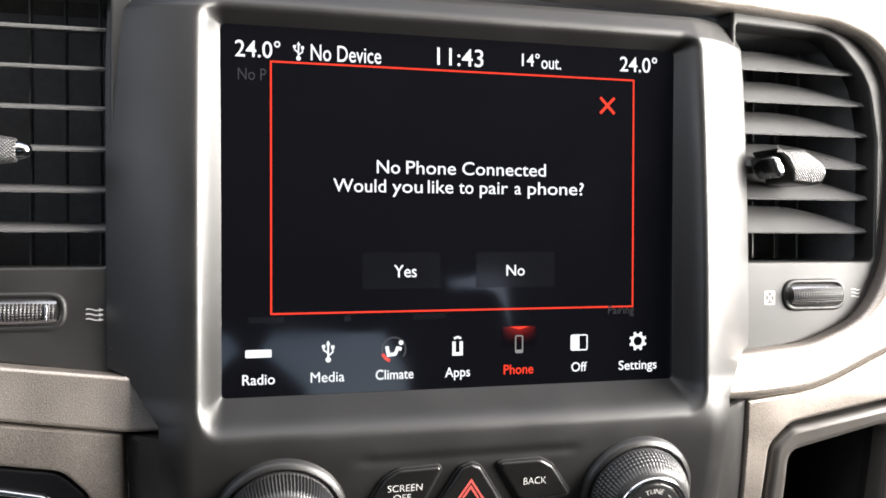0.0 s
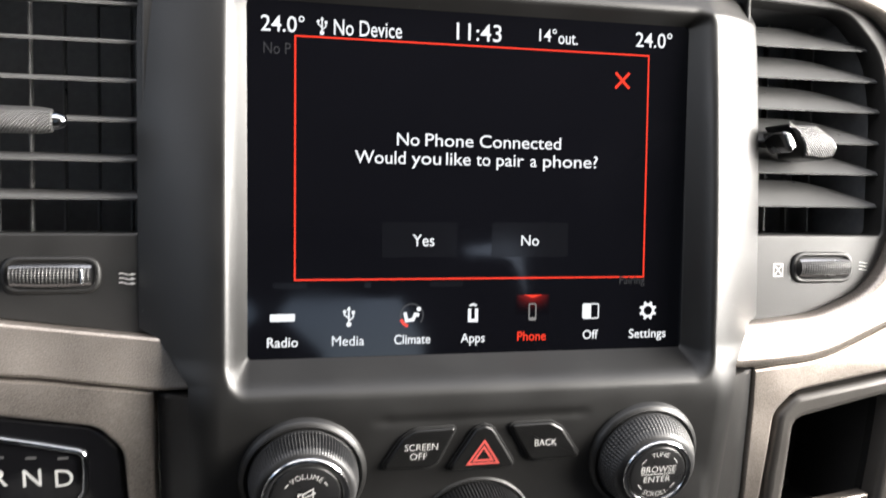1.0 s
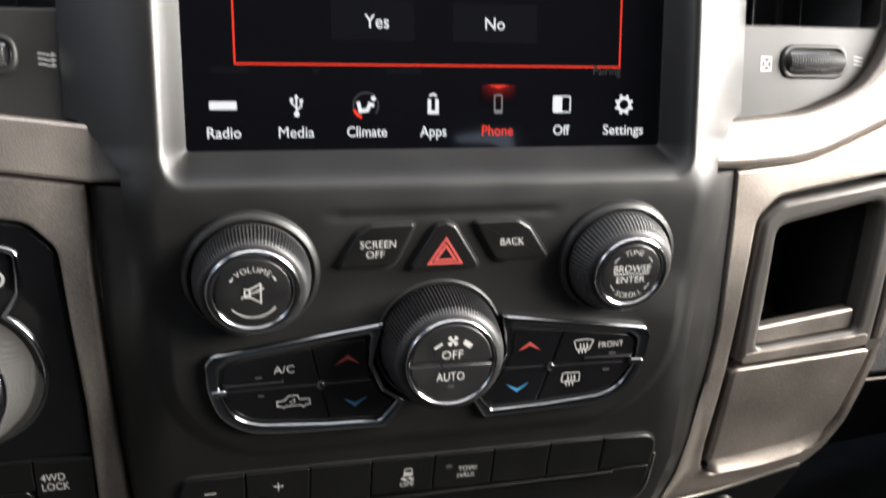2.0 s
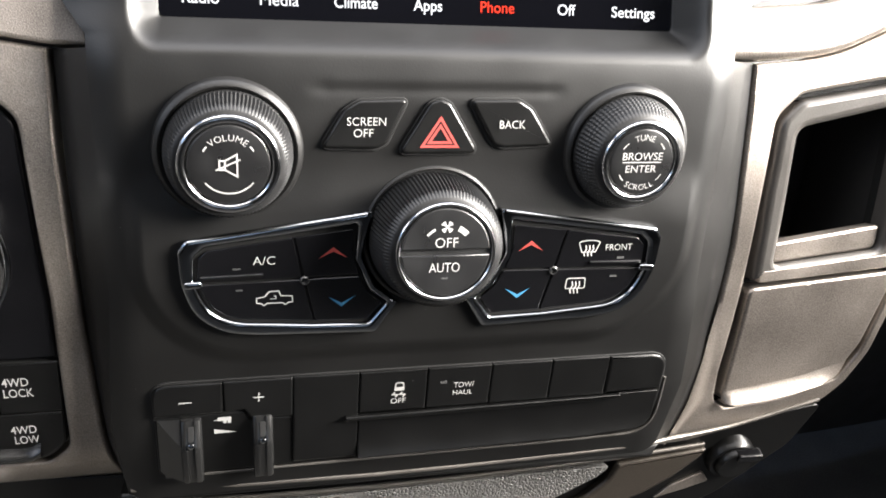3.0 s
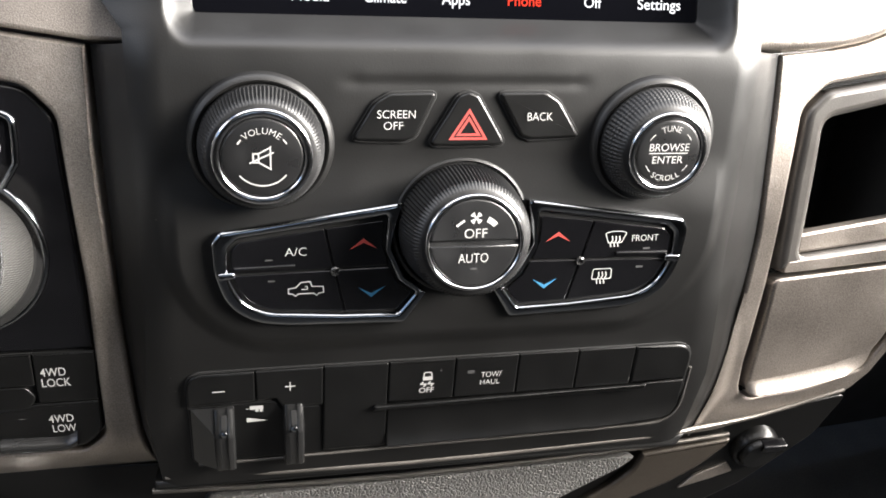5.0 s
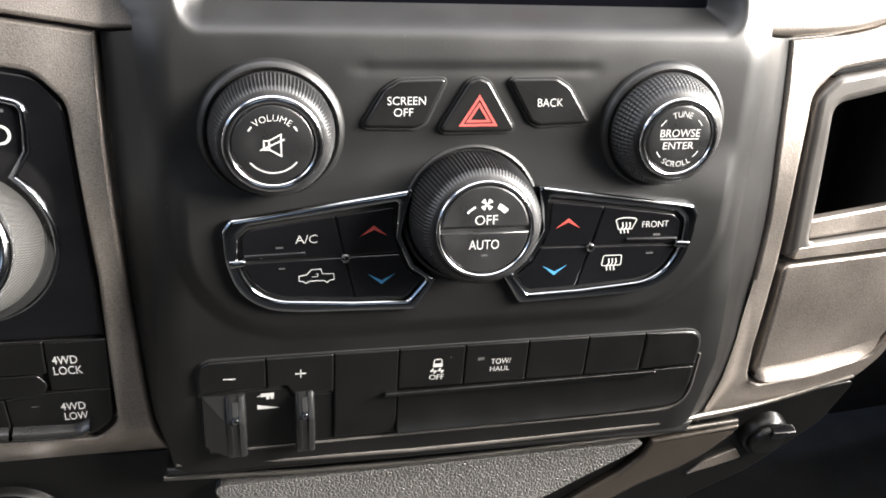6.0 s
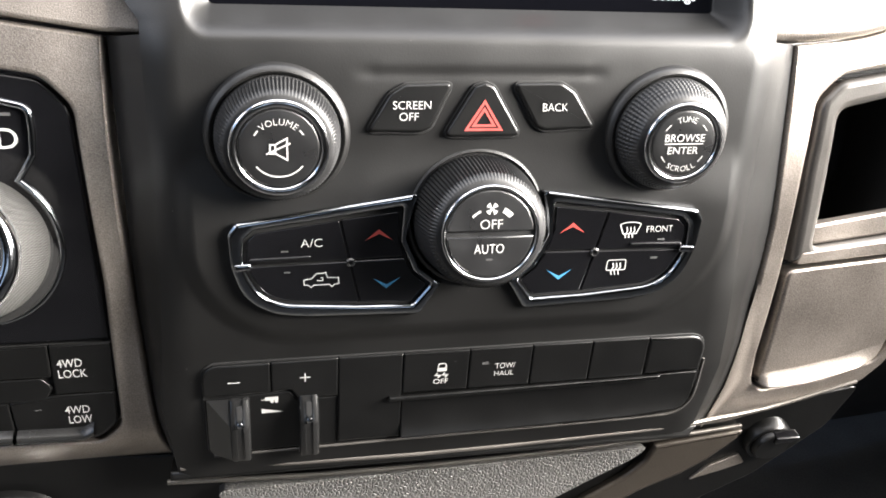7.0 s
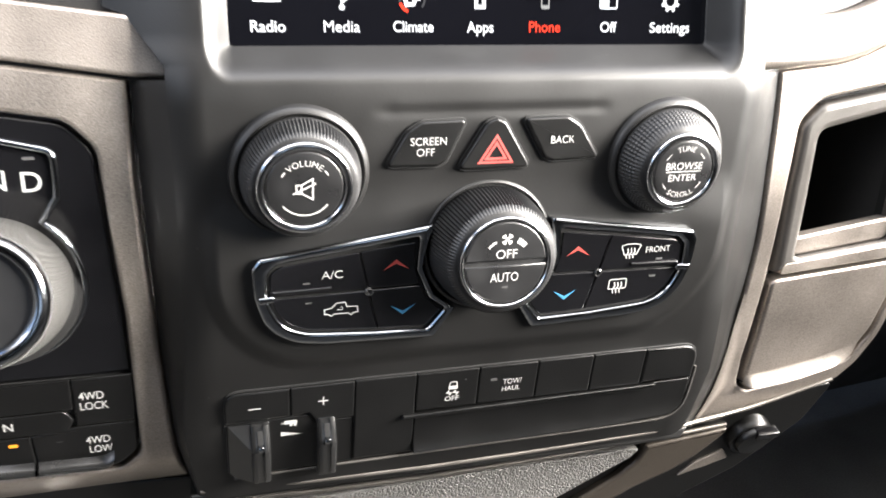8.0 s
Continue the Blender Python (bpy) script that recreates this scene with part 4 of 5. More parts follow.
for v in bm.verts:
    if v.co.z > 0.0006:
        v.co.z += 0.0034 * (max(0.0, -0.1778 - v.co.y) / 0.0128) ** 2
part("pocket_panel", drape(bm, face_y), BUTTON_BLACK, bank)
part("shelf_lip", drape(plate(rounded([(-0.0300, -0.1733, 0.0005), (0.0812, -0.1727, 0.0005), (0.0826, -0.1706, 0.0005), (-0.0290, -0.1712, 0.0005)]), 0.0, 0.0042, 0.0009), face_y), BUTTON_BLACK, bank)
part("minus_key", drape(plate(rounded([(-0.0972, -0.1662, 0.001), (-0.07305, -0.1655, 0.0006), (-0.07305, -0.1530, 0.0006), (-0.0972, -0.1530, 0.0065)]), 0.0, 0.0022, 0.0009, tri=True, cut=0.004), face_y), BUTTON_BLACK, bank)
part("plus_key", drape(plate(rounded([(-0.0726, -0.1655, 0.0006), (-0.0656, -0.1648, 0.0006), (-0.0630, -0.1690, 0.0006), (-0.0485, -0.1690, 0.0006), (-0.0485, -0.1529, 0.0006), (-0.07275, -0.1529, 0.0006)]), 0.0, 0.0022, 0.0006, tri=True, cut=0.004), face_y), BUTTON_BLACK, bank)
part("brake_recess", drape(plate(rounded([(-0.0970, -0.1920, 0.003), (-0.0488, -0.1916, 0.001), (-0.0488, -0.1700, 0.001), (-0.0636, -0.1700, 0.001), (-0.0660, -0.1665, 0.001), (-0.0970, -0.1672, 0.001)]), 0.0, 0.0010, 0.0004, tri=True, cut=0.004), face_y), BUTTON_BLACK, bank)
for x in (-0.0846, -0.0594):
    bm = bmesh.new()
    _rows = []
    for z, w in ((-0.1672, 0.0012), (-0.1680, 0.0028), (-0.1768, 0.0082), (-0.1785, 0.0088), (-0.1800, 0.0088), (-0.1915, 0.0086), (-0.1932, 0.0078), (-0.1936, 0.0020)):
        c = min(0.0016, w * 0.4)
        _rows.append([bm.verts.new((x + dx, float(face_y(z)) - v, z)) for dx, v in ((-0.0037, -0.002), (-0.0037, w - c), (-0.0031, w - c * 0.3), (-0.0021, w), (-0.0013, w), (-0.0012, w - 0.0005), (0.0012, w - 0.0005), (0.0013, w), (0.0021, w), (0.0031, w - c * 0.3), (0.0037, w - c), (0.0037, -0.002))])
    for a, b in zip(_rows, _rows[1:]):
        for i in range(11):
            bm.faces.new((a[i], b[i], b[i + 1], a[i + 1]))
    bm.faces.new(_rows[0])
    bm.faces.new(_rows[-1])
    lv = part("lever", bm, LEVER, bank, "black squeeze lever with chamfered sides", sharp=28)
    part("stud", moved(turned([(0.0012, -0.001), (0.0012, 0.0004), (0.0007, 0.0009), (0, 0.0010)], 20), frame_at(x, -0.1766, face_y, 0.0082)), CHROME, lv, "small polished stud")
    part("slot", drape(plate(rounded([(x - 0.0010, -0.1752, 0.0003), (x + 0.0010, -0.1752, 0.0003), (x + 0.0010, -0.1700, 0.0003), (x - 0.0010, -0.1700, 0.0003)]), 0.0, 0.0003, 0.0001, segs=1), lambda z: face_y(z) - 0.0028 - 0.0054 * (-0.1680 - z) / 0.0088 + 0.0003), GAP_SHADE, lv)
bm = bmesh.new()
_v = [bm.verts.new((x, float(face_y(z)) - w, z)) for x, z, w in ((-0.0962, -0.1674, 0.0012), (-0.0876, -0.1674, 0.0016), (-0.0878, -0.1776, 0.0076), (-0.0878, -0.1925, 0.0078), (-0.0945, -0.1925, 0.001), (-0.0964, -0.1900, 0.001))]
bm.faces.new((_v[0], _v[1], _v[2]))
bm.faces.new((_v[0], _v[2], _v[3], _v[4], _v[5]))
part("lever_cheek", bm, LEVER, bank, sharp=20)


def bank_print(name, bm, mat=PRINT, label="", lift=0.0022):
    return printed(bank, name, bm, face_y, lift, mat, label)


bank_print("minus_mark", filled(box(-0.0882, -0.1606, -0.0838, -0.1601)))
bm = filled(box(-0.0624, -0.1603, -0.0586, -0.1598))
bank_print("plus_mark", filled(box(-0.0607, -0.1619, -0.0603, -0.1582), 0.00016, bm))
bm = filled(box(-0.0752, -0.1694, -0.0704, -0.1678))
filled(box(-0.0766, -0.1691, -0.0750, -0.1688), 0.00014, bm)
for x in (-0.0727, -0.0711):
    filled(disc(x, -0.1699, 0.00065, 12), 0.00016, bm)
bank_print("trailer_symbol", bm, lift=0.0013)
bank_print("gain_wedge", filled([(-0.0766, -0.1748), (-0.0766, -0.1728), (-0.0684, -0.1746)]), lift=0.0013)
x, z = -0.0090, -0.1612
bm = stroke(rounded([(x - 0.0017, z - 0.0002, 0.0003), (x + 0.0017, z - 0.0002, 0.0003), (x + 0.0014, z + 0.0030, 0.0008), (x - 0.0014, z + 0.0030, 0.0008)], 3), 0.0005, True)
filled(box(x - 0.0018, z - 0.0004, x + 0.0018, z + 0.0012), 0.00015, bm)
for dx in (-0.0016, 0.0012):
    stroke([(x + dx, z - 0.0010), (x + dx - 0.0008, z - 0.0020), (x + dx + 0.0010, z - 0.0022), (x + dx + 0.0002, z - 0.0032)], 0.0006, bm=bm, high=0.00014)
bank_print("skid_symbol", bm)
bank_print("legend", text("OFF", -0.0092, -0.1660, 0.0058, 0.0023, 0.008), label="white word OFF")
bank_print("legend", text("TOW/", 0.0160, -0.1609, 0.0080, 0.0024, 0.002), label="white word TOW/")
bank_print("legend", text("HAUL", 0.0158, -0.1643, 0.0078, 0.0022, 0.002), label="white word HAUL")
bank_print("indicator", filled(box(0.0066, -0.1600, 0.0092, -0.1586)), PRINT_DIM)
bank_print("indicator", filled(box(-0.0044, -0.1578, -0.0036, -0.1575)), PRINT_DIM)


# ---- bronze trim beside the stack ----
SHIFT_HOLE = [(-0.30, -0.0350, 0), (-0.176, -0.0460, 0.1), (-0.1400, -0.0520, 0.010), (-0.1313, -0.0615, 0.010), (-0.1283, -0.1221, 0.05), (-0.1288, -0.1815, 0.008), (-0.1370, -0.1885, 0.008), (-0.30, -0.1830, 0)]
L_TRIM = [(-0.32, -0.0200, 0), (-0.158, -0.0340, 0.1), (-0.1203, -0.0395, 0.0008), (-0.1206, -0.0713, 0.2), (-0.1199, -0.0996, 0.2), (-0.1186, -0.1346, 0.2), (-0.1165, -0.1805, 0.1), (-0.1115, -0.2035, 0.002), (-0.20, -0.2000, 0.1), (-0.32, -0.190, 0)]
left_trim = thing("dash_trim", -0.2, 0.02, -0.12, "bronze metallic painted trim round the gear selector", "dashboard trim")
part("panel", drape(plate(rounded(L_TRIM), -0.014, 0.0, 0.0016, holes=[rounded(SHIFT_HOLE)], cut=0.006), left_y), BRONZE, left_trim)

R_HOLE = [(0.1360, -0.0600, 0.010), (0.1450, -0.0508, 0.010), (0.2050, -0.0410, 0.006), (0.2095, -0.0800, 0.2), (0.2110, -0.1280, 0.2), (0.2060, -0.1640, 0.012), (0.1990, -0.1778, 0.008), (0.1710, -0.1866, 0.05), (0.1450, -0.1895, 0.006), (0.1378, -0.1850, 0.008), (0.1362, -0.1700, 0.05), (0.1366, -0.1300, 0.2), (0.1360, -0.0897, 0.2)]
R_TRIM = [(0.1232, -0.0400, 0.0008), (0.1555, -0.0372, 0.08), (0.1925, -0.0217, 0.05), (0.225, 0.0, 0.01), (0.2115, -0.0400, 0.02), (0.2125, -0.0800, 0.2), (0.2160, -0.1300, 0.2), (0.2110, -0.1650, 0.02), (0.2040, -0.1805, 0.010), (0.1960, -0.1895, 0.01), (0.1700, -0.1978, 0.2), (0.1326, -0.2062, 0.2), (0.1130, -0.2080, 0.001), (0.1225, -0.2005, 0.02), (0.1305, -0.1830, 0.03), (0.1300, -0.1600, 0.03), (0.1275, -0.1400, 0.05), (0.1276, -0.1100, 0.1), (0.1253, -0.0800, 0.2)]
right_trim = thing("dash_trim", 0.17, 0.02, -0.12, "pale bronze metallic painted trim round the storage bin", "dashboard trim")
part("panel", drape(plate(rounded(R_TRIM), -0.014, 0.0, 0.0014, holes=[rounded(R_HOLE)], cut=0.012), side_y), BRONZE, right_trim)

# the trim's edge curling forward to the face
bm = bmesh.new()
_rows = []
for k in range(61):
    z = -0.2050 + (0.2050 - 0.1360) * k / 60
    x0 = float(np.interp(z, _END_Z, _END_X)) + 0.0006 - 0.0016 * float(smooth(-0.136, -0.165, z))
    x1 = float(np.interp(z, (-0.2115, -0.201, -0.183, -0.16, -0.14, -0.13), (0.1125, 0.1245, 0.1325, 0.1315, 0.1292, 0.1290)))
    y0, y1 = end_y(z) - 0.0016, float(side_y(z)) - 0.0006
    _rows.append([bm.verts.new((x0 + (x1 - x0) * j / 10, y0 + (y1 - y0) * float(smooth(0, 1, j / 10)), z)) for j in range(11)])
for a, b in zip(_rows, _rows[1:]):
    for j in range(10):
        bm.faces.new((a[j], a[j + 1], b[j + 1], b[j]))
part("flange", bm, BRONZE, right_trim, sharp=80)

# rounded caps over the seam
L_CAP = [(-0.32, 0.006, 0), (-0.157, -0.0150, 0.2), (-0.1140, -0.0204, 0.001), (-0.1030, -0.0355, 0.001), (-0.1030, -0.0392, 0.0008), (-0.1190, -0.0388, 0.05), (-0.158, -0.0330, 0.1), (-0.32, -0.0185, 0)]
part("cap", drape(plate(rounded(L_CAP), -0.015, 0.0035, 0.0014, segs=4), flat_y), BRONZE, left_trim, "bronze rounded cap strip under the vent")
R_CAP = [(0.1135, -0.0203, 0.001), (0.1525, -0.0170, 0.05), (0.1811, -0.0055, 0.04), (0.1925, 0.0180, 0.05), (0.1965, 0.0600, 0.1), (0.1935, 0.0980, 0.05), (0.1795, 0.1118, 0.03), (0.1600, 0.1178, 0.05), (0.1190, 0.1205, 0.05), (-0.0200, 0.1238, 0), (-0.0200, 0.1430, 0), (0.1190, 0.1400, 0.05), (0.1850, 0.1375, 0.05), (0.2350, 0.110, 0.05), (0.2550, 0.050, 0.05), (0.250, 0.010, 0.03), (0.2250, 0.0004, 0.03), (0.1925, -0.0208, 0.05), (0.1555, -0.0365, 0.08), (0.1237, -0.0392, 0.05), (0.1020, -0.0388, 0.001)]
part("cap", drape(plate(rounded(R_CAP), -0.015, 0.0040, 0.0038, segs=5), flat_y), BRONZE, right_trim, "pale bronze cap curving round the vent")


# ---- air vents ----
def thumbwheel(t, x, z, w, h, form):
    """A ribbed barrel in a dark rounded recess, with a thin bright rim above and below."""
    def stadium(grow):
        a, c = w / 2 + grow, h / 2 + grow
        return rounded([(x - a, z - c, c * 0.9), (x + a, z - c, c * 0.9), (x + a, z + c, c * 0.9), (x - a, z + c, c * 0.9)])
    part("wheel_surround", drape(plate(stadium(0.0022), -0.002, 0.0012, 0.0010, holes=[stadium(0.0)]), form), VENT_PLASTIC, t)
    part("wheel_gap", drape(plate(stadium(0.0002), -0.001, 0.0003), form), GAP_SHADE, t)

    def shape(u, v, lift=0.0):
        o = 0.0044 * (1 - 0.55 * v * v) * (1 - 0.22 * u * u) + lift
        zz = z + v * h * 0.46 * (1 - 0.14 * u * u)
        return (x + u * w * 0.47, float(form(zz)) - o, zz)

    def sheet(us, vs, relief):
        bm = bmesh.new()
        rows = [[bm.verts.new(shape(u, v, relief(u, v))) for u in us] for v in vs]
        for a, b in zip(rows, rows[1:]):
            for i in range(len(us) - 1):
                bm.faces.new((a[i], a[i + 1], b[i + 1], b[i]))
        return bm

    def saw(a):
        return abs((a % 1.0) * 2 - 1)
    us = [-1 + k / 66 for k in range(133)]
    part("thumbwheel", sheet(us, [-0.70 + 1.40 * k / 42 for k in range(43)], lambda u, v: 0.00055 * min(saw(u * 11), saw(v * 4.3), 0.7)), KNURL_PLAIN, t, "finely knurled dark thumbwheel", sharp=20)
    for s in (1, -1):
        part("wheel_rim", sheet([-1 + k / 16 for k in range(33)], [s * (0.72 + 0.26 * k / 6) for k in range(7)][::s], lambda u, v: 0.0003), DARK_CHROME, t, "polished edge band")


def flow_symbol(x, z, s, tip=True):
    bm = bmesh.new()
    for dz in (-1.9, 0, 1.9):
        pts = [(x + s * (-3.2 + 0.4 * k), z + s * (dz + 0.22 * math.sin(k * 0.5) - 0.03 * k)) for k in range(14)]
        stroke(pts, 0.45 * s, bm=bm)
        if tip:
            filled([(x + s * 1.6, z + s * (dz + 0.4)), (x + s * 3.4, z + s * (dz - 0.4)), (x + s * 1.6, z + s * (dz - 1.0))], 0.00016, bm)
    return bm


def shut_symbol(x, z, s):
    bm = stroke(box(x - s, z - s * 1.2, x + s, z + s * 1.2), 0.0005, True)
    stroke([(x - s, z - s * 1.2), (x + s, z + s * 1.2)], 0.0005, bm=bm, high=0.00014)
    return stroke([(x + s, z - s * 1.2), (x - s, z + s * 1.2)], 0.0005, bm=bm, high=0.00016)


def slat(x0, x1, y, z, depth, rise, thick, taper=0.0):
    """A blade, its front edge rounded, the back higher by rise; taper: how far its depth runs out towards x1."""
    bm = bmesh.new()
    rows = []
    for k in range(17):
        u = k / 16
        d = 1 - taper * max(0.0, (u - 0.45) / 0.55) ** 2
        prof = [(0.0, 0.0), (-0.0004, thick * 0.5), (0.0006, thick), (depth * d * 0.5, rise * d * 0.5 + thick), (depth * d, rise * d + thick * 0.6), (depth * d, rise * d), (depth * d * 0.5, rise * d * 0.5)]
        rows.append([bm.verts.new((x0 + (x1 - x0) * u, y + a, z + b)) for a, b in prof])
    for p, q in zip(rows, rows[1:]):
        for i in range(7):
            bm.faces.new((p[i - 1], p[i], q[i], q[i - 1]))
    bm.faces.new(rows[0])
    bm.faces.new(rows[-1])
    return bm


def duct(x0, x1, z0, z1, y):
    """The dark walls behind a vent's opening."""
    bm = bmesh.new()
    f = [bm.verts.new((x, y, z)) for x, z in ((x0, z0), (x1, z0), (x1, z1), (x0, z1))]
    k = [bm.verts.new((x, y + 0.06, z)) for x, z in ((x0, z0), (x1, z0), (x1, z1), (x0, z1))]
    for i in range(4):
        bm.faces.new((f[i - 1], f[i], k[i], k[i - 1]))
    bm.faces.new(k)
    return bm


lv = thing("air_vent", -0.17, 0.01, 0.05, "black slatted air vent with level slats, driver's side", "air vent", group="air vents beside the screen")
part("housing", drape(plate(rounded([(-0.30, 0.125, 0), (-0.117, 0.125, 0), (-0.117, -0.0210, 0), (-0.157, -0.0150, 0.2), (-0.30, 0.004, 0)]), -0.012, 0.0, 0.0010, holes=[rounded([(-0.2350, 0.0172, 0.006), (-0.1247, 0.0172, 0.003), (-0.1240, 0.1200, 0.003), (-0.2350, 0.1200, 0.006)])]), level(0.0035)), VENT_PLASTIC, lv)
part("duct", duct(-0.2352, -0.1238, 0.0158, 0.1202, 0.006), DUCT, lv)
for z in (0.1122, 0.0983, 0.0848, 0.0709, 0.0567, 0.0425, 0.0289):
    part("slat", slat(-0.2352, -0.1240, 0.008, z, 0.018, 0.0030, 0.0014), SLAT_PLASTIC, lv)
for x in (-0.1306, -0.1425, -0.1544, -0.1663, -0.1782, -0.1901, -0.202):
    bm = plate(box(x - 0.0005, 0.0165, x + 0.0005, 0.1195), -0.004, 0.0, 0.0003, segs=1)
    part("vane", drape(bm, level(0.029)), SLAT_PLASTIC, lv)
thumbwheel(lv, -0.1545, 0.0023, 0.0284, 0.0090, level(0.0035))
part("wheel_mark", drape(plate(rounded([(-0.1446, -0.0008, 0.0005), (-0.1436, -0.0008, 0.0005), (-0.1436, 0.0046, 0.0005), (-0.1446, 0.0046, 0.0005)]), 0.0, 0.0046, 0.0004), level(0.0035)), SATIN_CHROME, lv, "small polished tick on the thumbwheel")
printed(lv, "flow_symbol", flow_symbol(-0.1295, 0.0010, 0.00088), level(0.0035), 0.0, PRINT)
printed(lv, "shut_symbol", shut_symbol(-0.1750, 0.0022, 0.0022), level(0.0035), 0.0, PRINT)
tab = part("tab", moved(turned([(0.0030, 0.0), (0.0042, 0.001), (0.0046, 0.006), (0.0046, 0.036), (0.0040, 0.040), (0.0030, 0.0405)], 40), Matrix.Translation((-0.1922, -0.004, 0.0556)) @ Matrix.Rotation(radians(90), 4, "Y")), KNURL, lv, "dark knurled direction tab")
part("tab_tip", moved(turned([(0.0030, 0.0), (0.0031, 0.0010), (0.0022, 0.0034), (0.0012, 0.0042), (0.0, 0.0043)], 24), Matrix.Translation((-0.1517, -0.004, 0.0556)) @ Matrix.Rotation(radians(90), 4, "Y")), CHROME, tab, "polished tip")

rv = thing("air_vent", 0.155, 0.01, 0.05, "dark slatted air vent with slats tilted up, passenger side", "air vent", group="air vents beside the screen")
part("housing", drape(plate(rounded([(0.1170, -0.0212, 0), (0.1250, -0.0208, 0.002), (0.1525, -0.0175, 0.05), (0.1806, -0.0060, 0.04), (0.1920, 0.0180, 0.05), (0.1960, 0.0600, 0.1), (0.1930, 0.0978, 0.05), (0.1806, 0.1146, 0.03), (0.1600, 0.1217, 0.05), (0.1170, 0.1237, 0)]), -0.012, 0.0, 0.0012, holes=[rounded([(0.1190, 0.0172, 0.001), (0.1880, 0.0172, 0.003), (0.1885, 0.0700, 0.05), (0.1840, 0.0960, 0.03), (0.1660, 0.1140, 0.02), (0.1190, 0.1160, 0.001)])]), level(0.0035)), VENT_PLASTIC, rv)
part("duct", duct(0.1190, 0.1890, 0.0168, 0.1165, 0.010), DUCT, rv)
for z, x1 in ((0.0986, 0.1800), (0.0852, 0.1860), (0.0718, 0.1878), (0.0577, 0.1880), (0.0442, 0.1880), (0.0298, 0.1880)):
    part("slat", slat(0.1192, x1, 0.008, z - 0.0006, 0.018, 0.0115, 0.0013, 0.88), SLAT_PLASTIC, rv)
for x in (0.129, 0.141, 0.153, 0.165, 0.177):
    part("vane", drape(plate(box(x - 0.0005, 0.0175, x + 0.0005, 0.1150), -0.004, 0.0, 0.0003, segs=1), level(0.040)), SLAT_PLASTIC, rv)
thumbwheel(rv, 0.1574, 0.0030, 0.0262, 0.0092, level(0.0035))
printed(rv, "shut_symbol", shut_symbol(0.1358, 0.0020, 0.0022), level(0.0035), 0.0, PRINT)
printed(rv, "flow_symbol", flow_symbol(0.1790, 0.0036, 0.00080, False), level(0.0035), 0.0, PRINT)
BLADE = [(0.1323, 0.0641, 0.0008), (0.1459, 0.0644, 0.002), (0.1532, 0.0584, 0.006), (0.1557, 0.0545, 0.002), (0.1551, 0.0502, 0.002), (0.1504, 0.0491, 0.003), (0.1399, 0.0499, 0.002), (0.1386, 0.0549, 0.006), (0.1358, 0.0603, 0.006)]
for nm, grow, high, mat in (("tab", 0.0, 0.0052, None), ("tab_face", 0.0009, 0.0058, KNURL)):
    bm = plate(inset(ccw(rounded(BLADE)), grow), -0.012 if not grow else 0.0, high, 0.0008, segs=3, cut=0.0012, tri=True)
    for v in bm.verts:
        if v.co.z > 0.002:
            v.co.z += 0.0012 - 45 * (v.co.y - 0.057) ** 2
    if grow:
        part(nm, drape(bm, level(0.0)), KNURL, tab, "knurled face")
    else:
        tab = part(nm, drape(bm, level(0.0)), BUTTON_BLACK, rv, "dark direction tab with a knurled face")
part("tab_tip", drape(plate(rounded([(0.1292, 0.0600, 0.001), (0.1305, 0.0610, 0.001), (0.1331, 0.0606, 0.002), (0.1357, 0.0572, 0.004), (0.1365, 0.0541, 0.001), (0.1340, 0.0514, 0.002), (0.1318, 0.0540, 0.003)]), -0.008, 0.0060, 0.0016, segs=5), level(0.0)), DARK_CHROME, tab, "dark polished tip")


# ---- gear selector ----
def selector_y(z):
    return side_y(z) + 0.0022


sel = thing("gear_selector", -0.167, 0.012, -0.106, "gloss black rotary gear selector panel with chrome outline", "gear selector")
part("panel", drape(plate(rounded([(-0.30, -0.0360, 0), (-0.176, -0.0470, 0.1), (-0.1405, -0.0530, 0.010), (-0.1325, -0.0620, 0.010), (-0.1293, -0.1221, 0.05), (-0.1290, -0.1448, 0.0006), (-0.30, -0.1430, 0)]), -0.008, 0.0, 0.0012, cut=0.012), selector_y), PIANO, sel)
KX, KZ = -0.1683, -0.1073
path = [(-0.30, -0.0430), (-0.180, -0.0535), (-0.158, -0.0585)] + [tuple(p) for p in rounded([(-0.158, -0.0585), (-0.1446, -0.0618, 0.004), (-0.1446, -0.0700), (-0.1452, -0.0770, 0.003), (-0.1508, -0.0855)])[1:]]
path += arc(KX, KZ, 0.0282, 50, -80, 34)
part("chrome_outline", tube([(x, float(selector_y(z)) - 0.0004, z) for x, z in path], 0.0012), CHROME, sel, "polished chrome outline")
for ch, x in (("P", -0.1838), ("R", -0.1732), ("N", -0.1626), ("D", -0.1520)):
    printed(sel, "gear_letter", text(ch, x, -0.0708 - 0.07 * (x + 0.163), None, 0.0066, 0.004), selector_y, 0.0, PRINT, "white gear letter")
    printed(sel, "gear_mark", filled(box(x - 0.0018, -0.0636 - 0.07 * (x + 0.163), x + 0.0018, -0.0626 - 0.07 * (x + 0.163))), selector_y, 0.0, PRINT_DIM)
km = frame_at(KX + 0.0002, KZ, selector_y, 0.0, 0.07)
prof = [(0.0276, -0.004), (0.0272, 0.0004), (0.0254, 0.0006), (0.0247, 0.002)]
part("well", moved(turned(prof, 72), km), GAP_SHADE, sel)
prof = [(0.0248, 0.0005)] + [(0.0248 - 0.0026 * (k / 10) ** 1.5, 0.001 + 0.025 * k / 10) for k in range(11)] + [(0.0222, 0.0272), (0.019, 0.0272)]
SILVER_GRIP = knurled("grey knob grip", (0.045, 0.044, 0.042), 0.40, 0.0009)
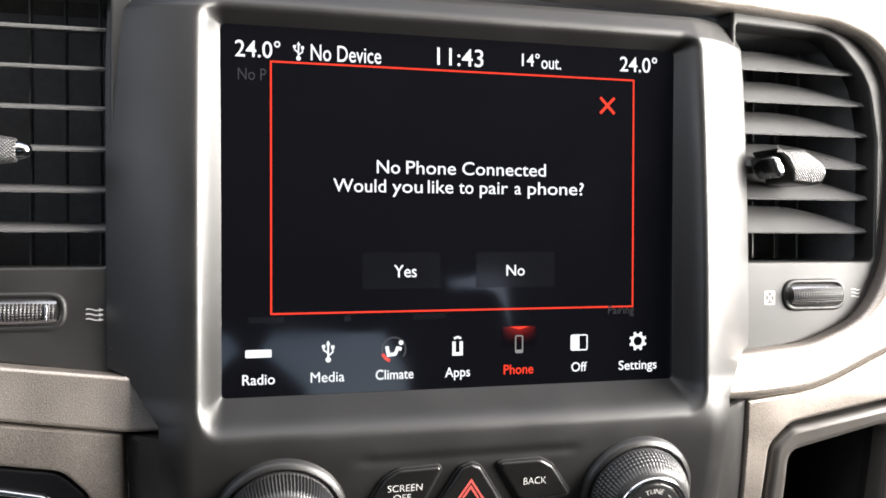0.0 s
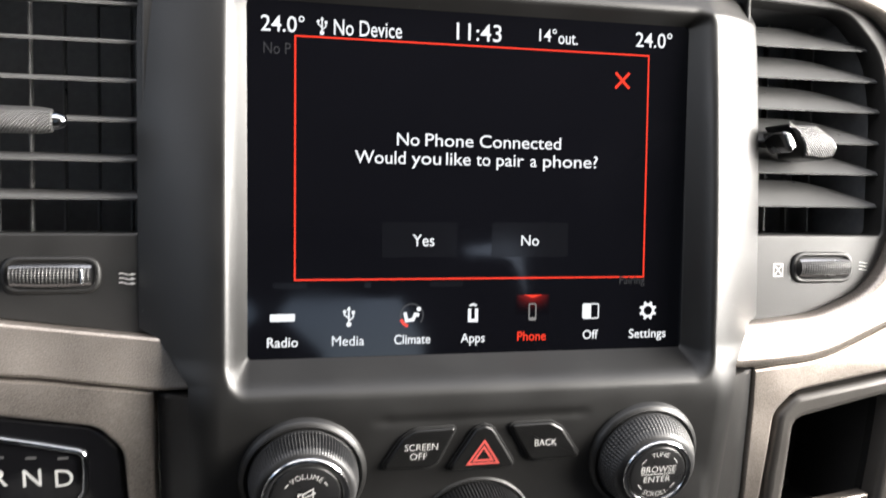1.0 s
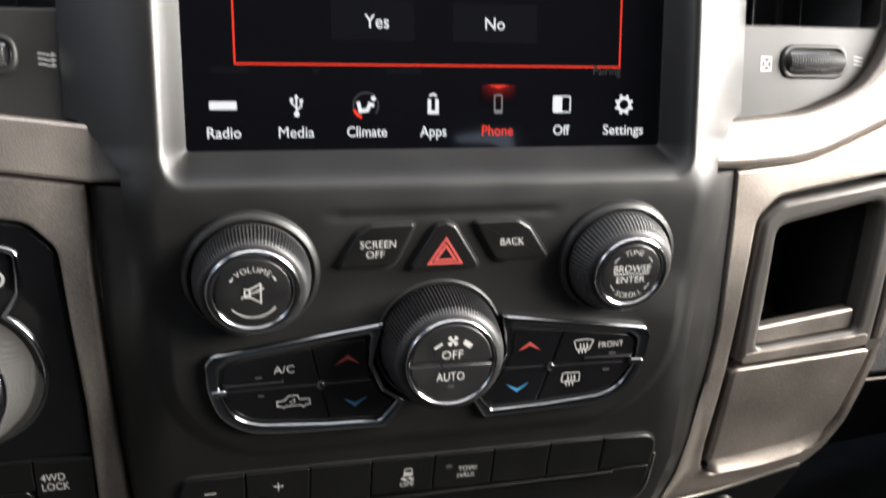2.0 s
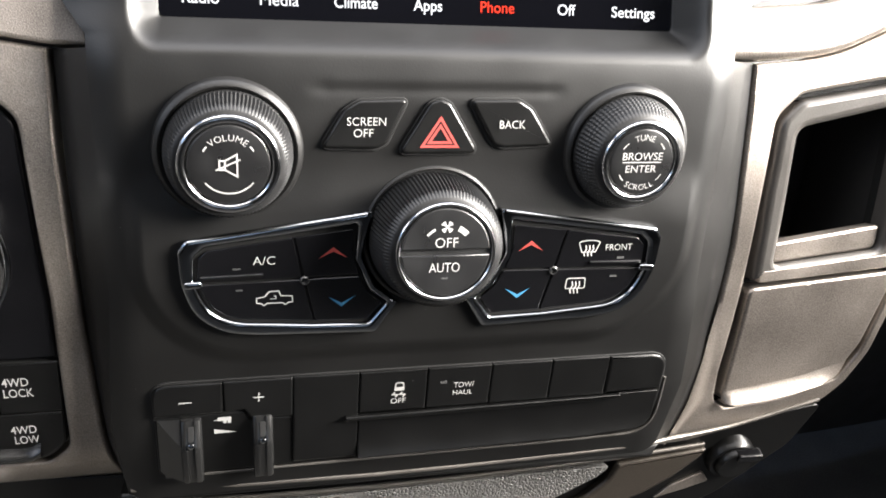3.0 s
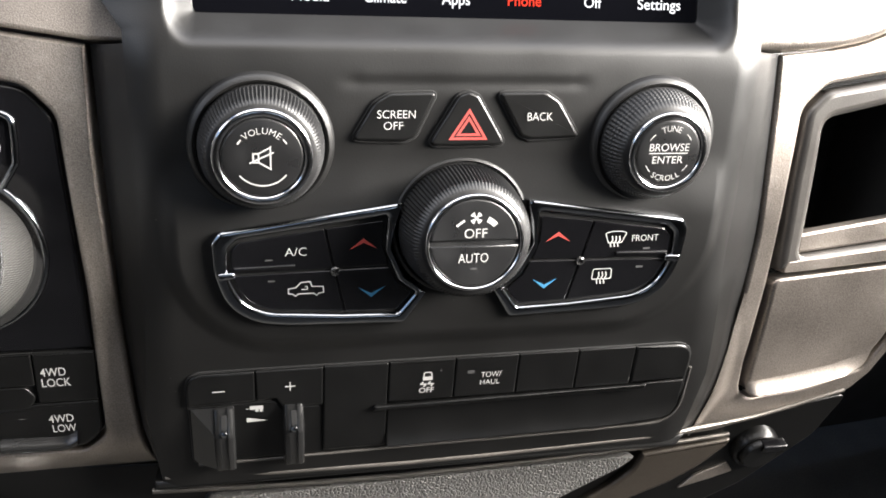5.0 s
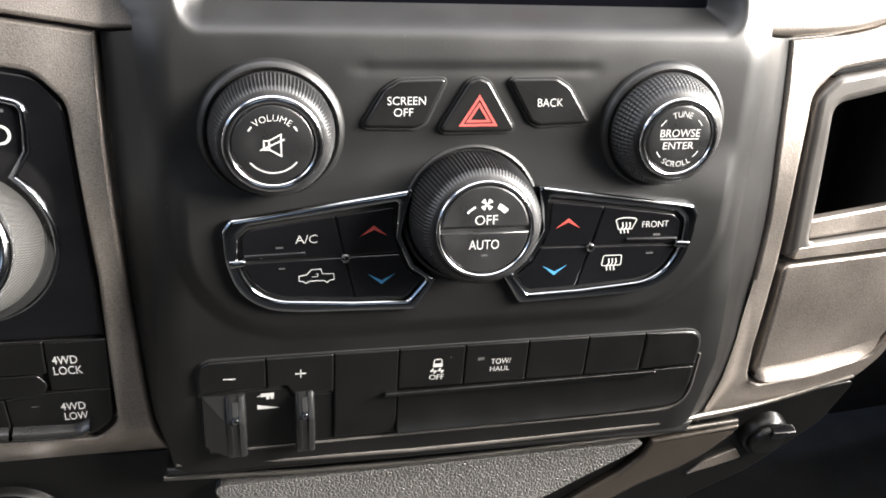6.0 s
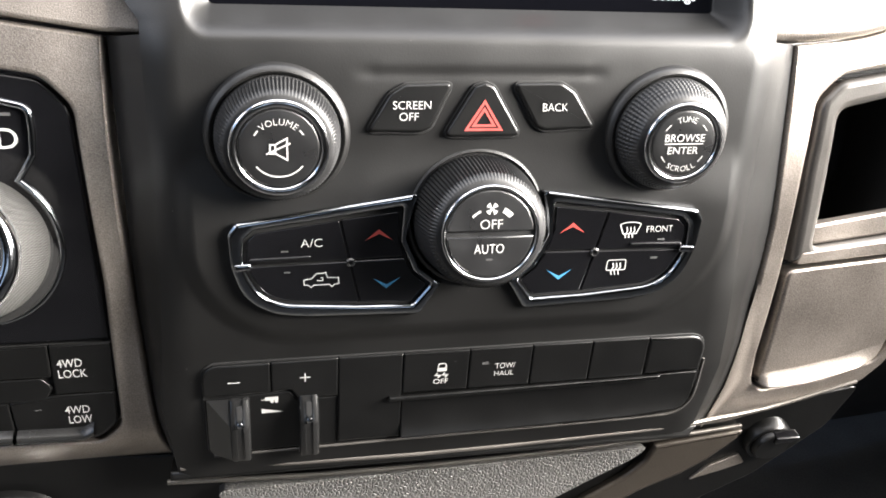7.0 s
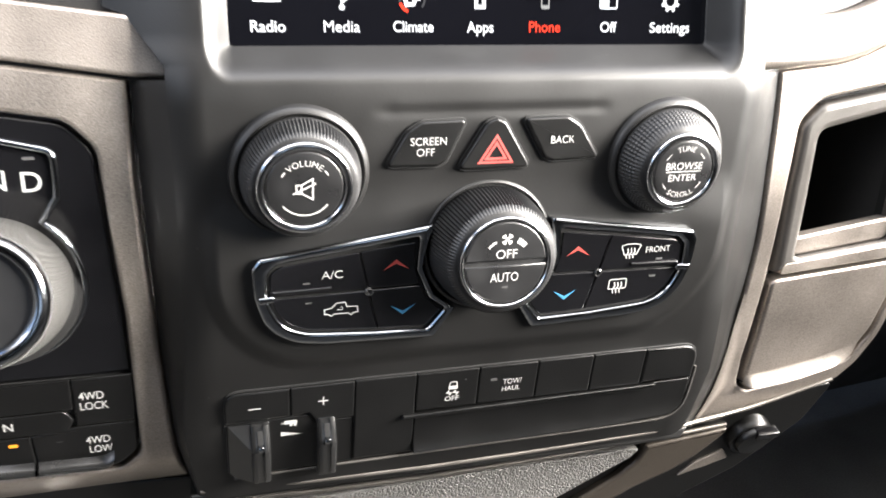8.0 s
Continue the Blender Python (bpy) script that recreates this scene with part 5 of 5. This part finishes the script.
kn = part("knob", moved(turned(prof, 120), km), SILVER_GRIP, sel, "grey knurled rotary knob", sharp=60)
part("ring", moved(turned([(0.0215, 0.0260), (0.0215, 0.0285), (0.0205, 0.0305), (0.0185, 0.0312), (0.0165, 0.0300), (0.0162, 0.0270)], 96), km), CHROME, kn, "polished chrome ring", sharp=60)
part("cap", moved(turned([(0.0163, 0.0270), (0.0163, 0.0288), (0.010, 0.0284), (0, 0.0283)], 72), km), KNOB_CAP, kn)

drive = thing("drive_mode_keys", -0.155, 0.035, -0.167, "black four-wheel-drive key pad under the gear selector", "switch panel")
part("surround", drape(plate(rounded([(-0.30, -0.1435, 0), (-0.1285, -0.1452, 0.0006), (-0.1300, -0.1805, 0.008), (-0.1375, -0.1870, 0.008), (-0.30, -0.1815, 0)]), -0.008, -0.0006, 0.0005, cut=0.01), selector_y), GAP_SHADE, drive)
for pts in ([(-0.1497, -0.1453, 0.0004), (-0.1288, -0.1453, 0.0004), (-0.1297, -0.1657, 0.0004), (-0.1500, -0.1657, 0.0004), (-0.1500, -0.1590, 0.002)],
            [(-0.1662, -0.1684, 0.0004), (-0.1500, -0.1661, 0.002), (-0.1298, -0.1661, 0.0004), (-0.1304, -0.1800, 0.006), (-0.1378, -0.1860, 0.006), (-0.1658, -0.1844, 0.0004)],
            [(-0.2000, -0.1450, 0.0004), (-0.1501, -0.1453, 0.0004), (-0.1504, -0.1582, 0.001), (-0.2000, -0.1580, 0.0004)],
            [(-0.2000, -0.1684, 0.0004), (-0.1666, -0.1684, 0.0004), (-0.1662, -0.1844, 0.0004), (-0.2000, -0.1832, 0.0004)],
            [(-0.2000, -0.1584, 0.0004), (-0.1536, -0.1586, 0.003), (-0.1506, -0.1630, 0.003), (-0.1536, -0.1680, 0.003), (-0.2000, -0.1680, 0.0004)]):
    part("key", drape(plate(rounded(pts), -0.003, 0.0012, 0.0006), selector_y), BUTTON_BLACK, drive)
# lips take a lighter plastic than the keys to imitate reflected sky
for x0, x1 in ((-0.2000, -0.1668), (-0.1654, -0.1385)):
    bm = bmesh.new()
    rows = []
    for k in range(9):
        x = x0 + (x1 - x0) * k / 8
        dz = -0.0010 * (x + 0.166) / 0.03 + (0.0025 * max(0.0, (x + 0.1425) / 0.004) if x1 > -0.16 else 0)
        rows.append([bm.verts.new((x, float(selector_y(z + dz)) - w, z + dz)) for z, w in ((-0.1802, 0.0013), (-0.1810, 0.0024), (-0.1822, 0.0040), (-0.1833, 0.0050), (-0.1842, 0.0054), (-0.1851, 0.0050), (-0.1857, 0.0036), (-0.1859, -0.0040))])
    for p, q in zip(rows, rows[1:]):
        for i in range(7):
            bm.faces.new((p[i], p[i + 1], q[i + 1], q[i]))
    part("key_lip", bm, LEVER, drive, "rounded finger lip, paler than the keys for its sheen", sharp=60)
for z, a, b in ((-0.1552, "4WD", "LOCK"), (-0.1752, "4WD", "LOW")):
    printed(drive, "legend", text(a, -0.1436, z + 0.0024, 0.0086, 0.0034, 0.006), selector_y, 0.0012, PRINT, "white letters 4WD")
    printed(drive, "legend", text(b, -0.1430, z - 0.0020, 0.0098 if b == "LOCK" else 0.0082, 0.0034, 0.006), selector_y, 0.0012, PRINT, "white word " + b)
printed(drive, "legend", text("N", -0.1730, -0.1630, None, 0.0034, 0.006), selector_y, 0.0012, PRINT)
printed(drive, "indicator", filled(box(-0.1742, -0.1722, -0.1712, -0.1708)), selector_y, 0.0012, UI_ORANGE, "lit amber indicator")
printed(drive, "indicator", filled(box(-0.1580, -0.1722, -0.1556, -0.1718)), selector_y, 0.0012, PRINT_DIM)

# ---- storage bin and drawer ----
bin_t = thing("storage_bin", 0.175, 0.02, -0.09, "open storage bin with a dark hollow and bronze lip", "storage bin")
part("gap", drape(plate(rounded(R_HOLE), -0.014, -0.010, cut=0.02, holes=[rounded([(0.1475, -0.0640, 0.006), (0.1962, -0.0540, 0.006), (0.1985, -0.1150, 0.003), (0.1495, -0.1200, 0.003)])]), side_y), GAP_SHADE, bin_t)
part("rim", drape(plate(inset(ccw(rounded([(0.1360, -0.0600, 0.010), (0.1450, -0.0508, 0.010), (0.2050, -0.0410, 0.006), (0.2095, -0.0800, 0.2), (0.2118, -0.1255, 0.003), (0.1385, -0.1294, 0.004), (0.1360, -0.0897, 0.2)])), 0.0026), -0.010, 0.0004, 0.0030, holes=[rounded([(0.1468, -0.0640, 0.006), (0.1965, -0.0535, 0.006), (0.1990, -0.1150, 0.003), (0.1490, -0.1205, 0.003)])], segs=4, cut=0.012), side_y), RIM_DARK, bin_t, "dark satin rounded rim")
part("rim_foot", drape(plate(rounded([(0.1440, -0.1226, 0.002), (0.2055, -0.1168, 0.002), (0.2070, -0.1230, 0.002), (0.1420, -0.1278, 0.002)]), -0.006, 0.0007, 0.0005, segs=2), side_y), BRONZE, bin_t, "bronze bar under the hollow")
part("lip", drape(plate(rounded([(0.1482, -0.1110, 0.002), (0.1975, -0.1042, 0.002), (0.1985, -0.1148, 0.003), (0.1492, -0.1200, 0.003)]), -0.010, -0.0030, 0.0015), side_y), BRONZE, bin_t)
# walls coloured near-black in place of the hollow's deep shade
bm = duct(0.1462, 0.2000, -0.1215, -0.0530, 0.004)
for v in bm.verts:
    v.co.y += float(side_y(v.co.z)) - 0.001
part("hollow", bm, HOLLOW_SHADE, bin_t)
dr = thing("drawer", 0.178, 0.03, -0.160, "pale bronze closed drawer front under the storage bin", "drawer")
part("front", drape(plate(rounded([(0.1395, -0.1300, 0.0035), (0.2098, -0.1246, 0.003), (0.2035, -0.1600, 0.012), (0.1970, -0.1740, 0.008), (0.1700, -0.1835, 0.05), (0.1450, -0.1860, 0.005), (0.1402, -0.1825, 0.006)]), -0.010, 0.0010, 0.0016, segs=4, cut=0.004), side_y), BRONZE, dr, sharp=30)
# the pull swells forward from the front towards its lower edge
bm = bmesh.new()
_rows = []
for k in range(49):
    x = 0.1406 + 0.0584 * k / 48
    top = float(np.interp(x, (0.140, 0.160, 0.181, 0.194, 0.199), (-0.1794, -0.1768, -0.1730, -0.1680, -0.1652)))
    low = float(np.interp(x, (0.1405, 0.1412, 0.1430, 0.160, 0.1705, 0.190, 0.1962, 0.1985, 0.1990), (-0.1838, -0.1852, -0.1864, -0.1852, -0.1838, -0.1788, -0.1762, -0.1732, -0.1700)))
    ends = math.sin(math.pi * min(1.0, min(k / 3.0, (48 - k) / 14.0)) / 2)
    _rows.append([bm.verts.new((x, float(side_y(z)) - w, z)) for z, w in [(top + (low - top) * v, 0.0008 + 0.0046 * ends * v ** 1.4) for v in (0, 0.15, 0.3, 0.45, 0.6, 0.75, 0.88, 0.95)] + [(low, 0.0048 * ends), (low - 0.0004, 0.0034 * ends), (low, -0.002)]])
for a, b in zip(_rows, _rows[1:]):
    for i in range(len(a) - 1):
        bm.faces.new((a[i], a[i + 1], b[i + 1], b[i]))
part("pull_lip", bm, BRONZE, dr, "pale flared pull along the bottom", sharp=60)

# ---- below the stack ----
def low_y(z):
    return 0.050 + (-0.205 - z) * 0.35


base = solid("lower_panel", drape(plate(rounded([(-0.32, -0.185, 0), (-0.115, -0.2010, 0.1), (0.12, -0.2050, 0.1), (0.165, -0.2010, 0.1), (0.2050, -0.1950, 0.003), (0.1930, -0.2180, 0.02), (0.1600, -0.2440, 0.03), (0.1300, -0.2580, 0.03), (0.09, -0.30, 0), (-0.32, -0.30, 0)]), -0.03, -0.004, 0.001, cut=0.02), low_y), BUTTON_BLACK, "black lower dash panel under the centre stack", "dashboard panel", kind="structure")
for pts in ([(-0.1080, 0.0335, -0.1990), (-0.0625, 0.0325, -0.2005), (-0.0145, 0.0325, -0.2015), (0.0231, 0.0325, -0.2013), (0.0480, 0.0325, -0.2009), (0.0737, 0.0325, -0.2003), (0.0913, 0.0325, -0.1999), (0.1077, 0.0345, -0.2000), (0.1162, 0.0370, -0.2002), (0.1322, 0.0405, -0.2004), (0.1477, 0.0425, -0.1995), (0.1621, 0.0425, -0.1969), (0.1758, 0.0415, -0.1934), (0.1935, 0.0402, -0.1891)],
            [(-0.1150, 0.0490, -0.2112), (-0.0600, 0.0500, -0.2142), (-0.0112, 0.0505, -0.2152), (0.0286, 0.0505, -0.2147), (0.0550, 0.0505, -0.2142), (0.0822, 0.0505, -0.2134), (0.1101, 0.0505, -0.2121), (0.1417, 0.0505, -0.2101)]):
    solid("trim_bead", tube(pts, 0.0011), BEAD, "narrow raised bronze bead along the bottom of the dash", "trim", group="beads under the stack")
solid("grained_pad", drape(plate(rounded([(-0.0985, -0.2178, 0.004), (0.0, -0.2170, 0.2), (0.0960, -0.2160, 0.003), (0.0888, -0.2224, 0.02), (0.0659, -0.2342, 0.03), (0.0300, -0.2540, 0.03), (-0.01, -0.285, 0.01), (-0.06, -0.285, 0.01), (-0.088, -0.232, 0.02)]), -0.01, 0.004, 0.0007, cut=0.008), low_y), PAD, "dark grey grained pad below the switch bank", "pad")


box_t = thing("glovebox", 0.36, 0.05, -0.09, "dark grained glovebox door beside the storage bin", "glovebox")
part("door", drape(plate(rounded([(0.2260, -0.1535, 0.004), (0.60, -0.1500, 0.004), (0.60, -0.0300, 0.004), (0.2260, -0.0350, 0.004)]), -0.012, 0.0, 0.0020, cut=0.02), lambda z: 0.046 + 0.10 * (-0.03 - z)), UNDER_GRAIN, box_t)
part("seam_bead", tube([(0.2260, 0.0575, -0.1560), (0.35, 0.0575, -0.1550), (0.60, 0.0575, -0.1530)], 0.0010), SHADED_BRONZE, box_t)


def edge_y(z):
    return low_y(z) + 0.0010


# same bronze as the trim; its down-facing shade is in the darker colour
solid("console_trim", drape(plate(rounded([(0.1000, -0.2170, 0.002), (0.1458, -0.2128, 0.002), (0.1425, -0.2187, 0.01), (0.1304, -0.2292, 0.02), (0.1174, -0.2369, 0.02), (0.0984, -0.2443, 0.03), (0.0640, -0.2640, 0.03), (0.040, -0.285, 0), (0.025, -0.276, 0), (0.0700, -0.2450, 0.03), (0.0880, -0.2340, 0.02), (0.0965, -0.2260, 0.01)]), -0.012, 0.002, 0.0025, segs=4, cut=0.01), edge_y), SHADED_BRONZE, "bronze curved edge of the centre console", "trim")
sock = thing("power_socket", 0.168, 0.06, -0.228, "black power socket with a hinged cover under the trim", "power socket")
sm = frame_at(0.1612, -0.2228, level(0.057), 0.0, -0.6) @ Matrix.Diagonal((0.82, 0.82, 0.82, 1))
part("body", moved(turned([(0.0150, -0.012), (0.0146, 0.000), (0.0136, 0.0012), (0.0118, 0.0010), (0.0110, -0.001), (0, -0.001)], 48), sm), BUTTON_BLACK, sock)
part("cover", moved(turned([(0.0112, -0.001), (0.0112, 0.0030), (0.0100, 0.0046), (0, 0.0050)], 48), sm), BUTTON_BLACK, sock)
part("tab", moved(plate(rounded([(-0.002, 0.006, 0.001), (0.0130, 0.006, 0.001), (0.0130, 0.0115, 0.001), (-0.002, 0.0115, 0.001)]), 0.001, 0.0068, 0.001), sm), PIANO, sock)
solid("console_bezel", drape(plate(rounded([(0.1245, -0.2425, 0.0005), (0.1324, -0.2350, 0.01), (0.1483, -0.2289, 0.001), (0.1527, -0.2349, 0.001), (0.1422, -0.2382, 0.01)]), -0.006, -0.0022, 0.0008, cut=0.004, tri=True), low_y), BRONZE, "pale metallic crescent below the power socket", "trim")

dial = thing("round_control", -0.176, 0.06, -0.232, "black round control with a polished rim under the dash", "control")
dm = frame_at(-0.1760, -0.2325, level(0.062), 0.0, -0.3)
part("body", moved(turned([(0.0215, -0.02), (0.0215, 0.002), (0.0205, 0.0035), (0.0185, 0.003), (0.0180, -0.001)], 64), dm), BUTTON_BLACK, dial)
part("rim", moved(turned([(0.0178, 0.0), (0.0178, 0.0045), (0.0170, 0.0056), (0.0158, 0.0050), (0.0155, 0.001)], 64), dm), CHROME, dial, "polished rim")
part("face", moved(turned([(0.0156, 0.0), (0.0156, 0.0025), (0.010, 0.0035), (0, 0.0038)], 48), dm), PIANO, dial)
